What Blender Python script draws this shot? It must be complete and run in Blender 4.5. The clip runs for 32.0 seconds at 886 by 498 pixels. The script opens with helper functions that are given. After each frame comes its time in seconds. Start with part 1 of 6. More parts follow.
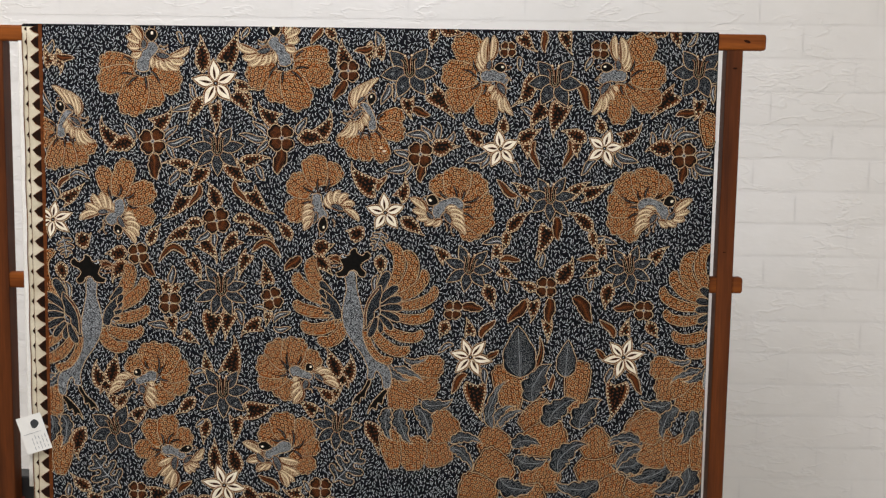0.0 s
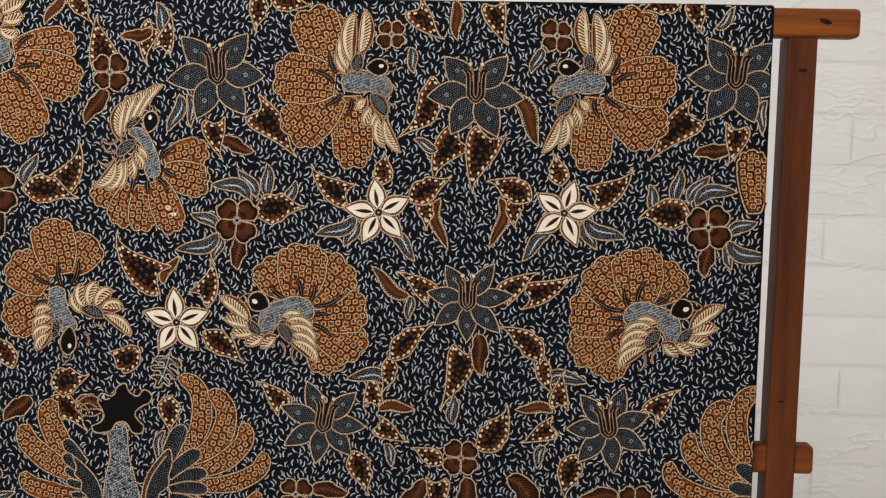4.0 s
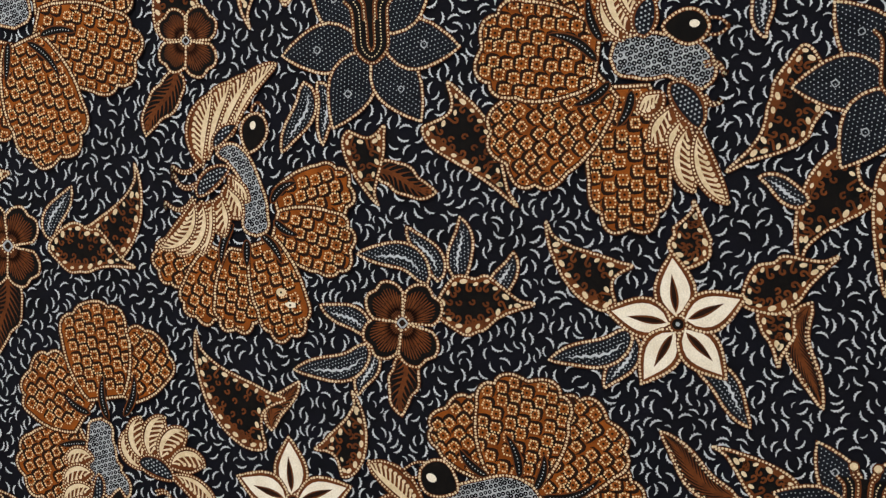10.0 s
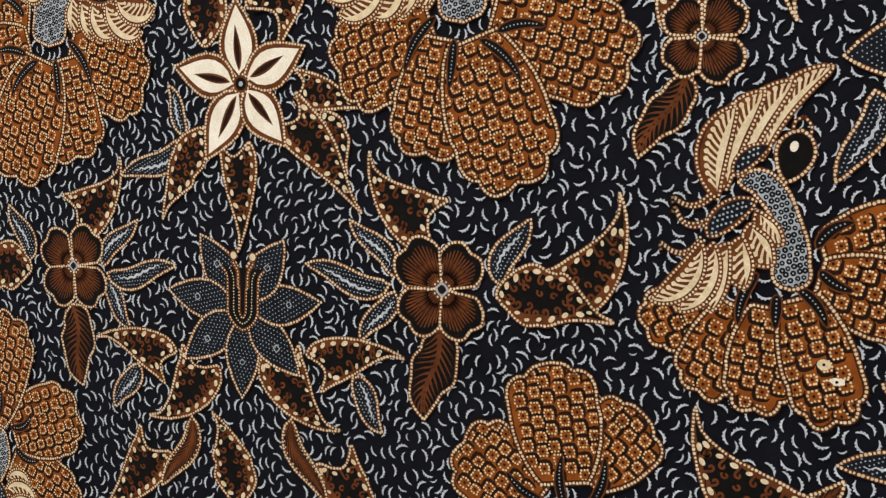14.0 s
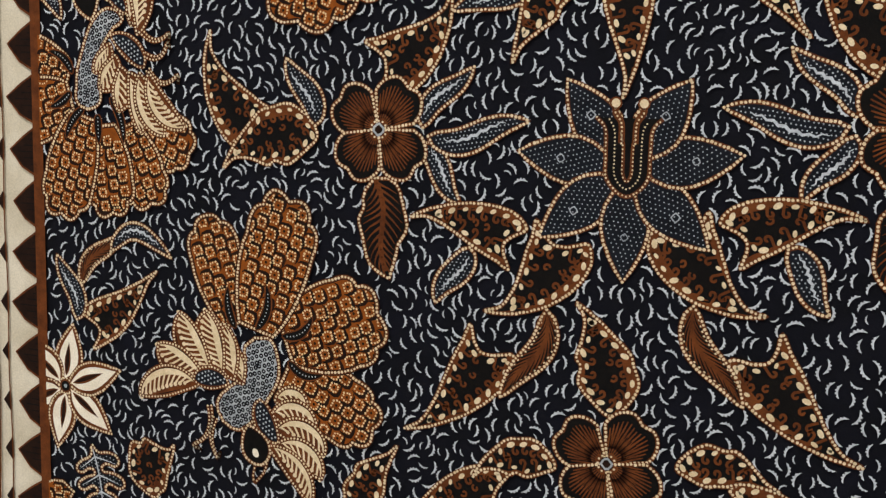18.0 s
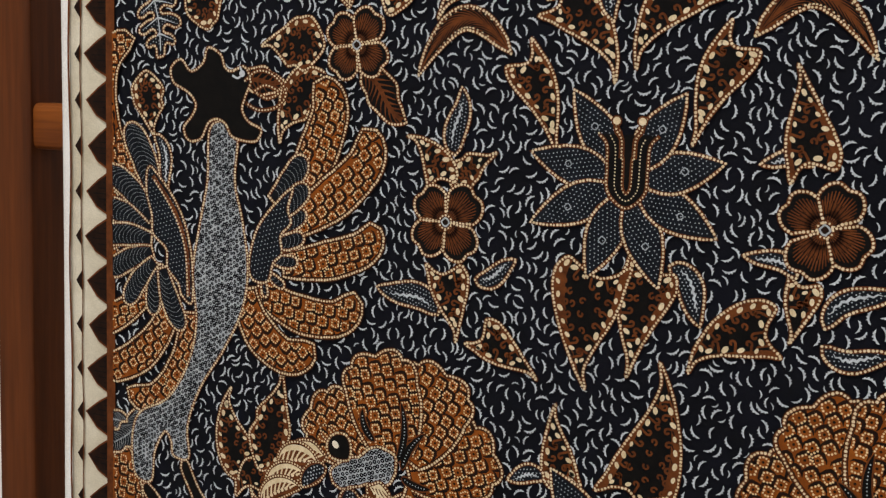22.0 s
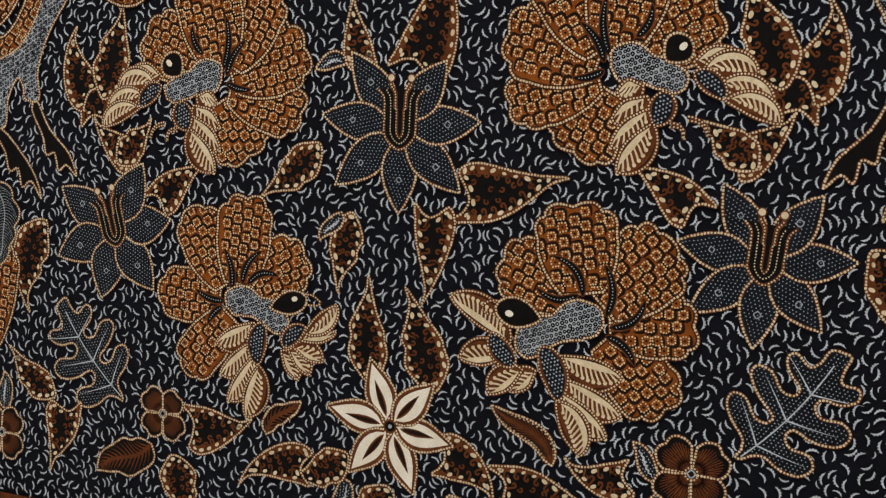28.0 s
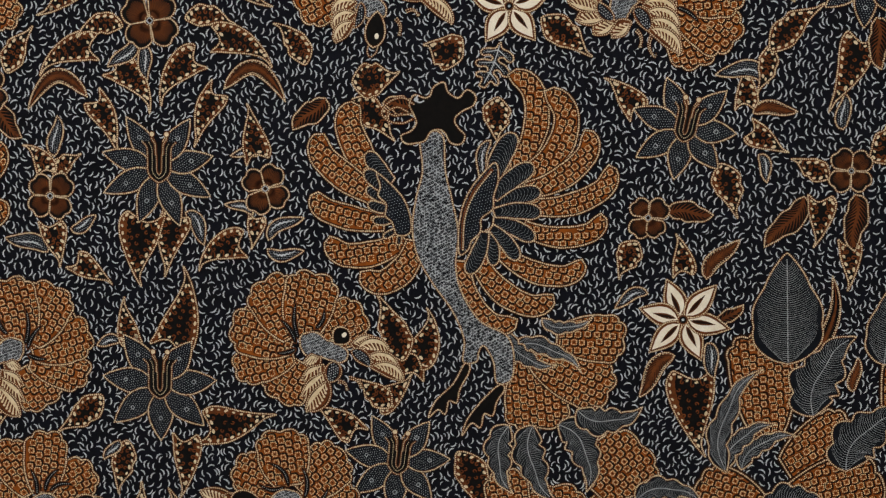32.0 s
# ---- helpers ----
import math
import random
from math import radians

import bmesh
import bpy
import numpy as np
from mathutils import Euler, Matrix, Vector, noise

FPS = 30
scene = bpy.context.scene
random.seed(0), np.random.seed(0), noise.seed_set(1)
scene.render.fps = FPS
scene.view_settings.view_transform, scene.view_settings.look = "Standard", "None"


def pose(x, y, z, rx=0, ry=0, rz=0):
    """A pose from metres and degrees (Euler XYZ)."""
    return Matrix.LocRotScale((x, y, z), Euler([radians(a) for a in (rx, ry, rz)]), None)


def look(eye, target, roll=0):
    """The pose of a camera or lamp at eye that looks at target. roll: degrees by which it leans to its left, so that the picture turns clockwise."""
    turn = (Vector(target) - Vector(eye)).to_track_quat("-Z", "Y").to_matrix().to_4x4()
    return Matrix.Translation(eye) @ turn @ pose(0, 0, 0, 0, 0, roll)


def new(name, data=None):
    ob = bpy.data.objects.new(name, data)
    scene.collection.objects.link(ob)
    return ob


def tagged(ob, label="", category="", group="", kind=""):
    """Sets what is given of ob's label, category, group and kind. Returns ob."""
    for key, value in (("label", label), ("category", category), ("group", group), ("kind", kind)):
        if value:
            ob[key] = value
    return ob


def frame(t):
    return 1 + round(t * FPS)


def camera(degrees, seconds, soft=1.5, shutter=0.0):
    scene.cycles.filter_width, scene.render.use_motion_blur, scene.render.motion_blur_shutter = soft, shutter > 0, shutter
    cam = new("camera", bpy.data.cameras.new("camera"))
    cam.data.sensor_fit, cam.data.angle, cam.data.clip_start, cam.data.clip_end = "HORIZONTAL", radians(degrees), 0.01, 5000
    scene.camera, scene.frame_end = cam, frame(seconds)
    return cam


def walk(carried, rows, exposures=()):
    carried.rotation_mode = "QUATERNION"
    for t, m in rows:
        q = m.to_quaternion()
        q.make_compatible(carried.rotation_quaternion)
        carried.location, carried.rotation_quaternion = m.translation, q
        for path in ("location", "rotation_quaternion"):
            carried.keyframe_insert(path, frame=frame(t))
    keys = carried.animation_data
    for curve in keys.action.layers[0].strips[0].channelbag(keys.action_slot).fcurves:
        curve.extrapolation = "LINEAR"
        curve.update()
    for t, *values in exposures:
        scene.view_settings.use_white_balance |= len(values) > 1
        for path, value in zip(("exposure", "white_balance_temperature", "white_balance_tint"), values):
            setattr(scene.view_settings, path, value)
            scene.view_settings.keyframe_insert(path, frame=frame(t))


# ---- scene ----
cam = camera(41.7, 32.0, 1.3)
PATH = [
    (0, (0.124, -1.708, 1.326), (0.096, 0.279, 1.099), 0.8),
    (0.5, (0.136, -1.607, 1.345), (0.124, 0.379, 1.109), 0.9),
    (1, (0.174, -1.513, 1.338), (0.145, 0.474, 1.109), 0.9),
    (1.5, (0.207, -1.403, 1.346), (0.172, 0.583, 1.115), 0.9),
    (2, (0.223, -1.305, 1.351), (0.197, 0.682, 1.125), 1.0),
    (2.5, (0.242, -1.225, 1.346), (0.203, 0.763, 1.127), 0.8),
    (3, (0.265, -1.111, 1.359), (0.217, 0.874, 1.121), 0.8),
    (3.5, (0.274, -1.018, 1.338), (0.202, 0.972, 1.151), 1.0),
    (5.5, (0.333, -0.767, 1.354), (0.072, 1.206, 1.152), 1.5),
    (6, (0.337, -0.691, 1.352), (0.014, 1.273, 1.15), 1.5),
    (6.5, (0.339, -0.619, 1.351), (-0.026, 1.337, 1.147), 1.5),
    (7, (0.333, -0.565, 1.355), (-0.061, 1.384, 1.142), 1.4),
    (7.5, (0.322, -0.536, 1.358), (-0.095, 1.408, 1.142), 1.5),
    (8, (0.311, -0.525, 1.359), (-0.137, 1.411, 1.137), 1.5),
    (8.5, (0.294, -0.512, 1.362), (-0.183, 1.416, 1.132), 1.5),
    (9, (0.273, -0.489, 1.362), (-0.246, 1.427, 1.121), 1.5),
    (9.5, (0.253, -0.479, 1.361), (-0.299, 1.429, 1.127), 1.6),
    (10, (0.232, -0.468, 1.362), (-0.374, 1.423, 1.124), 1.6),
    (10.5, (0.211, -0.462, 1.365), (-0.435, 1.415, 1.119), 1.6),
    (11, (0.192, -0.457, 1.364), (-0.494, 1.405, 1.115), 1.6),
    (11.5, (0.17, -0.455, 1.366), (-0.532, 1.4, 1.104), 1.7),
    (12, (0.151, -0.453, 1.365), (-0.581, 1.391, 1.11), 1.7),
    (12.5, (0.127, -0.447, 1.362), (-0.635, 1.385, 1.106), 1.8),
    (13, (0.104, -0.437, 1.365), (-0.698, 1.377, 1.11), 1.8),
    (13.5, (0.081, -0.424, 1.366), (-0.758, 1.373, 1.108), 1.8),
    (14, (0.057, -0.409, 1.365), (-0.8, 1.38, 1.11), 1.7),
    (14.5, (0.032, -0.4, 1.369), (-0.831, 1.384, 1.103), 1.7),
    (15, (-0.004, -0.392, 1.361), (-0.872, 1.391, 1.099), 1.5),
    (15.5, (-0.032, -0.384, 1.359), (-0.912, 1.395, 1.113), 1.6),
    (17.5, (-0.126, -0.381, 1.327), (-0.881, 1.444, 1.016), 1.1),
    (18, (-0.137, -0.395, 1.302), (-0.898, 1.432, 1.016), 1.4),
    (18.5, (-0.142, -0.401, 1.273), (-0.901, 1.43, 1.011), 1.5),
    (19, (-0.129, -0.403, 1.248), (-0.871, 1.436, 0.987), 1.5),
    (19.5, (-0.122, -0.404, 1.223), (-0.885, 1.424, 0.954), 1.6),
    (20, (-0.117, -0.413, 1.19), (-0.918, 1.401, 0.928), 1.6),
    (20.5, (-0.112, -0.43, 1.172), (-0.948, 1.367, 0.898), 1.5),
    (21, (-0.106, -0.445, 1.15), (-0.958, 1.344, 0.874), 1.7),
    (21.5, (-0.099, -0.447, 1.125), (-0.961, 1.337, 0.855), 1.9),
    (22, (-0.091, -0.438, 1.097), (-0.971, 1.339, 0.833), 2.0),
    (22.5, (-0.088, -0.427, 1.073), (-0.97, 1.347, 0.799), 2.0),
    (23, (-0.088, -0.42, 1.05), (-0.987, 1.344, 0.767), 2.1),
    (23.5, (-0.093, -0.415, 1.023), (-0.977, 1.357, 0.74), 2.1),
    (24, (-0.088, -0.398, 0.989), (-0.973, 1.373, 0.704), 2.0),
    (24.5, (-0.083, -0.394, 0.961), (-0.968, 1.378, 0.682), 2.1),
    (25, (-0.078, -0.407, 0.926), (-0.978, 1.357, 0.642), 2.1),
    (25.5, (-0.069, -0.429, 0.897), (-0.947, 1.346, 0.621), 2.1),
    (27.5, (-0.011, -0.502, 0.887), (-0.8, 1.323, 0.675), 2.4),
    (28, (-0.004, -0.511, 0.912), (-0.727, 1.341, 0.702), 2.4),
    (28.5, (-0.003, -0.519, 0.938), (-0.659, 1.36, 0.74), 2.3),
    (29, (-0.005, -0.536, 0.96), (-0.554, 1.378, 0.779), 2.1),
    (29.5, (-0.013, -0.563, 0.968), (-0.451, 1.38, 0.795), 1.9),
    (30, (-0.019, -0.631, 0.984), (-0.335, 1.334, 0.789), 1.8),
    (30.5, (-0.013, -0.675, 1.004), (-0.247, 1.3, 0.796), 1.7),
    (31, (-0.012, -0.714, 1.026), (-0.158, 1.27, 0.821), 1.7),
    (31.5, (-0.011, -0.765, 1.057), (-0.11, 1.222, 0.858), 1.7),
    (32, (-0.002, -0.816, 1.095), (-0.063, 1.173, 0.897), 1.5),
]
walk(cam, [(t, look(*r)) for t, *r in PATH], exposures=((0.0, -0.12, 6450, 10), (3.5, -0.12, 6450, 10), (7.0, -0.15, 6480, 10), (15.0, -0.17, 6480, 10), (18.0, -0.26, 6480, 10), (28.0, -0.29, 6480, 10), (31.0, -0.42, 6520, 10), (32.0, -0.40, 6520, 10)))

# ---------------------------------------------------------------- light
world = bpy.data.worlds.new("world")
scene.world = world
world.use_nodes = True
sky = world.node_tree.nodes.new("ShaderNodeTexSky")
sky.sky_type = "NISHITA"
sky.sun_disc = False
sky.sun_elevation, sky.sun_rotation = radians(40), radians(200)
world.node_tree.links.new(sky.outputs[0], world.node_tree.nodes["Background"].inputs[0])
world.node_tree.nodes["Background"].inputs[1].default_value = 0.08


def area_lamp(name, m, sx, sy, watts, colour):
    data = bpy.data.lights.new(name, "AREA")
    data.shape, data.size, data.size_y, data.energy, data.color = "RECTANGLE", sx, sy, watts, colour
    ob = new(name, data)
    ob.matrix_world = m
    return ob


# added unseen lamps: daylight fill behind the camera, room fill under the ceiling
area_lamp("rear_fill_light", look((0.5, -3.35, 1.65), (0.2, 0.0, 1.2)), 2.2, 1.5, 17.0, (0.94, 0.975, 1.0))
area_lamp("overhead_fill_light", look((-0.45, -1.1, 2.66), (-0.45, -1.05, 0.0)), 0.9, 0.9, 40.0, (1.0, 0.98, 0.985))


# ---------------------------------------------------------------- materials
def linear(r, g, b):
    return tuple((c / 255 / 12.92 if c < 11 else ((c / 255 + 0.055) / 1.055) ** 2.4) for c in (r, g, b)) + (1.0,)


def nodes_of(name):
    m = bpy.data.materials.new(name)
    m.use_nodes = True
    nt = m.node_tree
    return m, nt, nt.nodes["Principled BSDF"]


def ramp_mix(nt, fac, a, b, lo, hi):
    r = nt.nodes.new("ShaderNodeValToRGB")
    r.color_ramp.elements[0].position, r.color_ramp.elements[1].position = lo, hi
    r.color_ramp.elements[0].color, r.color_ramp.elements[1].color = a, b
    nt.links.new(fac, r.inputs[0])
    return r.outputs[0]


def noise_of(nt, scale, detail=3.0, rough=0.6, stretch=None):
    geo = nt.nodes.new("ShaderNodeNewGeometry").outputs["Position"]
    src = geo
    if stretch:
        mp = nt.nodes.new("ShaderNodeMapping")
        mp.inputs["Scale"].default_value = stretch
        nt.links.new(src, mp.inputs[0])
        src = mp.outputs[0]
    n = nt.nodes.new("ShaderNodeTexNoise")
    n.inputs["Scale"].default_value, n.inputs["Detail"].default_value, n.inputs["Roughness"].default_value = scale, detail, rough
    nt.links.new(src, n.inputs["Vector"])
    return n.outputs[0]


def bump(nt, bsdf, height, strength, dist):
    b = nt.nodes.new("ShaderNodeBump")
    b.inputs["Strength"].default_value, b.inputs["Distance"].default_value = strength, dist
    nt.links.new(height, b.inputs["Height"])
    nt.links.new(b.outputs[0], bsdf.inputs["Normal"])


def dyed(name, dark, light, scale=260.0, fine=1500.0):
    """Dyed cotton: a vat-dye shade that wanders at two scales, over a plain weave."""
    m, nt, p = nodes_of(name)
    big = ramp_mix(nt, noise_of(nt, scale), linear(*dark), linear(*light), 0.3, 0.7)
    mix = nt.nodes.new("ShaderNodeMix")
    mix.data_type, mix.blend_type = "RGBA", "MULTIPLY"
    mix.inputs[0].default_value = 0.35
    nt.links.new(big, mix.inputs[6])
    thread = ramp_mix(nt, noise_of(nt, fine, 2.0), (0.45, 0.45, 0.45, 1), (1.25, 1.25, 1.25, 1), 0.3, 0.75)
    nt.links.new(thread, mix.inputs[7])
    nt.links.new(mix.outputs[2], p.inputs["Base Color"])
    p.inputs["Roughness"].default_value = 0.85
    p.inputs["Specular IOR Level"].default_value = 0.12
    slack = nt.nodes.new("ShaderNodeMath")
    slack.operation = "MULTIPLY_ADD"
    slack.inputs[1].default_value = 40.0
    nt.links.new(noise_of(nt, 1.0, 2.0, 0.5, (14.0, 1.0, 3.0)), slack.inputs[0])
    nt.links.new(noise_of(nt, fine, 2.0), slack.inputs[2])
    bump(nt, p, slack.outputs[0], 0.25, 0.0004)
    return m


M = {
    "navy": dyed("dyed_navy_cotton", (8, 9, 14), (15, 16, 26), 60.0),
    "black": dyed("dyed_black_cotton", (8, 7, 7), (17, 14, 12)),
    "sogan": dyed("dyed_golden_brown_cotton", (112, 56, 15), (148, 79, 24), 120.0),
    "rust": dyed("dyed_rust_brown_cotton", (80, 41, 19), (112, 61, 28), 180.0),
    "umber": dyed("dyed_dark_brown_cotton", (24, 12, 7), (40, 21, 11)),
    "cream": dyed("undyed_cream_cotton", (206, 185, 146), (234, 216, 182), 300.0),
    "white": dyed("undyed_white_cotton", (177, 183, 189), (207, 213, 219), 300.0),
    "ivory": dyed("undyed_ivory_petal_cotton", (230, 219, 196), (247, 240, 223), 120.0),
    "blue": dyed("dyed_slate_blue_cotton", (13, 16, 22), (24, 28, 36), 150.0),
    "slate": dyed("dyed_deep_slate_cotton", (10, 13, 18), (20, 24, 31), 150.0),
    "pale": dyed("dyed_pale_blue_cotton", (142, 149, 155), (186, 191, 196), 300.0),
    "chalk": dyed("white_backing_cotton", (232, 229, 224), (246, 244, 240), 30.0),
    "hem": dyed("unbleached_border_cotton", (196, 185, 160), (226, 217, 196), 40.0),
    "honey": dyed("waxed_honey_cotton", (212, 180, 130), (238, 211, 167), 300.0),
}
SLOTS = list(M)

# ---------------------------------------------------------------- drawing on cloth
LAYER = 0.0000009
LEFT, RIGHT, TOP = -0.4890, 0.4935, 1.4512
COVER = []
ORIGIN = {}
rng = np.random.default_rng(7)


def clip_poly(p):
    for axis, lim, sgn in ((0, LEFT, 1), (0, RIGHT, -1), (1, TOP, -1)):
        d = sgn * (p[:, axis] - lim)
        if (d >= 0).all():
            continue
        if (d < 0).all():
            return None
        out = []
        for i in range(len(p)):
            a, b, da, db = p[i - 1], p[i], d[i - 1], d[i]
            if (da < 0) != (db < 0):
                out.append(a + (b - a) * da / (da - db))
            if db >= 0:
                out.append(b)
        p = np.array(out)
    return p if len(p) > 2 else None


def keep(c, pad=0.0):
    return (c[:, 0] > LEFT + pad) & (c[:, 0] < RIGHT - pad) & (c[:, 1] < TOP - pad)


class Print:
    """One printed motif: flat pieces of dyed cloth in thin layers, gathered into one mesh."""

    def __init__(self, base):
        self.base, self.v, self.f, self.m, self.n = base, [], [], [], 0

    def add(self, pts, faces, ink, lay):
        pts = np.asarray(pts, float)
        y = -0.0012 - (self.base + lay) * LAYER + 0 * pts[:, 0]
        self.v.append(np.column_stack((pts[:, 0], y, pts[:, 1])))
        self.f += [[i + self.n for i in f] for f in faces]
        self.m += [SLOTS.index(ink)] * len(faces)
        self.n += len(pts)

    def fill(self, pts, ink, lay, cover=False):
        p = clip_poly(np.asarray(pts, float))
        if p is None:
            return
        if cover:
            COVER.append(p)
        self.add(p, [list(range(len(p)))], ink, lay)

    def strip(self, pts, w, ink, lay, within=None):
        pts = np.asarray(pts, float)
        w = np.broadcast_to(np.asarray(w, float), (len(pts),))
        d = np.gradient(pts, axis=0)
        d /= np.linalg.norm(d, axis=1)[:, None] + 1e-12
        nrm = np.column_stack((-d[:, 1], d[:, 0])) * (w / 2)[:, None]
        ok = keep(pts) if within is None else keep(pts) & within
        self.add(np.vstack((pts + nrm, pts - nrm)),
                 [[i, i + 1, len(pts) + i + 1, len(pts) + i] for i in range(len(pts) - 1) if ok[i] and ok[i + 1]], ink, lay)

    def dots(self, c, r, ink, lay, n=6, squash=1.0, turn=0.0):
        c = np.asarray(c, float).reshape(-1, 2)
        if not len(c):
            return
        r = np.broadcast_to(np.asarray(r, float), (len(c),))
        turn = np.broadcast_to(np.asarray(turn, float), (len(c),))
        ok = keep(c, 0.0004)
        c, r, turn = c[ok], r[ok], turn[ok]
        a = np.arange(n) * 2 * math.pi / n
        u, v = np.cos(a), np.sin(a) * squash
        ct, st = np.cos(turn)[:, None], np.sin(turn)[:, None]
        px = c[:, :1] + r[:, None] * (u * ct - v * st)
        pz = c[:, 1:] + r[:, None] * (u * st + v * ct)
        self.add(np.column_stack((px.ravel(), pz.ravel())), [list(range(i * n, i * n + n)) for i in range(len(c))], ink, lay)

    def rings(self, c, r, w, ink, lay, n=8):
        c = np.asarray(c, float).reshape(-1, 2)
        c = c[keep(c, 0.001)]
        if not len(c):
            return
        a = np.arange(n) * 2 * math.pi / n + rng.uniform(-0.3, 0.3, (len(c), 1))
        k = (1 + 0.12 * np.cos(4 * a)) * rng.uniform(0.88, 1.12, (len(c), 1))
        pts, faces = [], []
        for rad in (r, r - w):
            pts.append(np.stack((c[:, :1] + rad * k * np.cos(a), c[:, 1:] + rad * k * np.sin(a)), 2).reshape(-1, 2))
        h = len(c) * n
        for i in range(len(c)):
            for j in range(n):
                p, q = i * n + j, i * n + (j + 1) % n
                faces.append([p, q, h + q, h + p])
        self.add(np.vstack(pts), faces, ink, lay)

    def outline(self, pts, lay, closed=True, w=0.0016, gap=0.00146, r=0.00061):
        """The brown line with its row of cream wax dots."""
        pts = np.asarray(pts, float)
        if closed:
            pts = np.vstack((pts, pts[:1]))
        self.strip(pts, w, "rust", lay)
        s = resample(pts, gap)
        self.dots(s + rng.normal(0, 0.00008, s.shape), r * rng.uniform(0.8, 1.12, len(s)), "cream", lay + 1)

    def rim(self, pts, lay, w=0.0040):
        """A dark line that follows an outline on its inner side."""
        pts = np.asarray(pts, float)
        self.strip(np.vstack((pts, pts[:1])), w, "umber", lay)

    def done(self, name, parent, label=""):
        if not self.n:
            return None
        v = np.vstack(self.v)
        org = Vector(v.mean(axis=0))
        used = sorted(set(self.m))
        me = bpy.data.meshes.new(name)
        me.from_pydata((v - np.array(org)).tolist(), [], self.f)
        for s in used:
            me.materials.append(M[SLOTS[s]])
        slot = {s: i for i, s in enumerate(used)}
        me.polygons.foreach_set("material_index", [slot[s] for s in self.m])
        ob = new(name, me)
        ob.parent = parent
        ob.location = org - ORIGIN[parent.name]
        ORIGIN[ob.name] = org
        if label:
            tagged(ob, label)
        return ob


def resample(pts, gap):
    pts = np.asarray(pts, float)
    s = np.concatenate(([0], np.cumsum(np.linalg.norm(np.diff(pts, axis=0), axis=1))))
    n = max(2, int(s[-1] / gap))
    t = np.linspace(0, s[-1], n, endpoint=False)
    return np.column_stack((np.interp(t, s, pts[:, 0]), np.interp(t, s, pts[:, 1])))


def smooth(pts, n=8, closed=False):
    """A Catmull-Rom curve through a few points."""
    p = np.asarray(pts, float)
    p = np.vstack((p[-1:], p, p[:2])) if closed else np.vstack((2 * p[0] - p[1], p, 2 * p[-1] - p[-2]))
    t = np.linspace(0, 1, n, endpoint=False)[:, None]
    out = []
    for i in range(1, len(p) - 2):
        a, b, c, d = p[i - 1], p[i], p[i + 1], p[i + 2]
        out.append(0.5 * (2 * b + (c - a) * t + (2 * a - 5 * b + 4 * c - d) * t ** 2 + (3 * b - a - 3 * c + d) * t ** 3))
    if not closed:
        out.append(p[-2:-1])
    return np.vstack(out)


def inside(c, poly):
    x, z = c[:, 0], c[:, 1]
    hit = np.zeros(len(c), bool)
    for i in range(len(poly)):
        (x0, z0), (x1, z1) = poly[i - 1], poly[i]
        if z0 != z1:
            hit ^= ((z0 > z) != (z1 > z)) & (x < (x1 - x0) * (z - z0) / (z1 - z0) + x0)
    return hit


def off_edge(c, poly):
    best = np.full(len(c), 9.0)
    for i in range(len(poly)):
        a, b = poly[i - 1], poly[i]
        d = b - a
        t = np.clip(((c - a) @ d) / (d @ d + 1e-15), 0, 1)
        best = np.minimum(best, np.linalg.norm(c - a - t[:, None] * d, axis=1))
    return best


def lattice(poly, pitch, angle, pad, stagger=True, squeeze=1.0):
    """Evenly spread points inside an outline, in rows along a direction."""
    c, s = math.cos(angle), math.sin(angle)
    q = poly @ np.array([[c, -s], [s, c]])
    lo, hi = q.min(axis=0), q.max(axis=0)
    out = []
    for j, v in enumerate(np.arange(lo[1] + pitch * 0.5, hi[1], pitch * squeeze)):
        u = np.arange(lo[0] + (pitch * 0.5 if stagger and j % 2 else 0), hi[0], pitch)
        out.append(np.column_stack((u, np.full(len(u), v))))
    if not out:
        return np.zeros((0, 2))
    p = np.vstack(out)
    p = p + rng.normal(0, pitch * 0.07, p.shape)
    p = p @ np.array([[c, s], [-s, c]])
    p = p[inside(p, poly)]
    return p[off_edge(p, poly) > pad] if len(p) else p


def scales(pr, poly, angle, lay, pitch=0.0061):
    """Golden-brown ground with dark scale arcs and square rings of cream wax dots."""
    poly = np.asarray(poly, float)
    c = lattice(poly, pitch, angle, 0.0002, True, 0.92)
    if not len(c):
        return
    ca, sa = math.cos(angle), math.sin(angle)
    rot = np.array([[ca, sa], [-sa, ca]])
    a = np.arange(10) * 2 * math.pi / 10
    grow = rng.uniform(0.88, 1.10, (len(c), 1, 1))
    ring = np.column_stack((np.cos(a), np.sin(a))) * (1 + 0.11 * np.cos(4 * a + math.pi))[:, None] * pitch * 0.33
    pts = (c[:, None, :] + (ring @ rot)[None] * grow + rng.normal(0, 0.00008, (len(c), len(a), 2))).reshape(-1, 2)
    pts = pts[inside(pts, poly)]
    pr.dots(pts, pitch * 0.076 * rng.uniform(0.85, 1.12, len(pts)), "honey", lay + 1, 6)
    pr.dots(c, pitch * 0.10, "umber", lay + 1, 6)
    a = np.linspace(-2.4, 1.0, 9)
    k = np.linspace(-1, 1, 9)
    arc = np.column_stack((np.cos(a), np.sin(a))) * (pitch * 0.52) * (1 + 0.10 * np.cos(4 * a + math.pi))[:, None] @ rot
    arcs = c[:, None, :] + arc[None]
    within = inside(arcs.reshape(-1, 2), poly).reshape(len(c), 9)
    for p, ok in zip(arcs, within):
        pr.strip(p, pitch * 0.22 * (1.06 - k * k) + 0.0002, "umber", lay, ok)


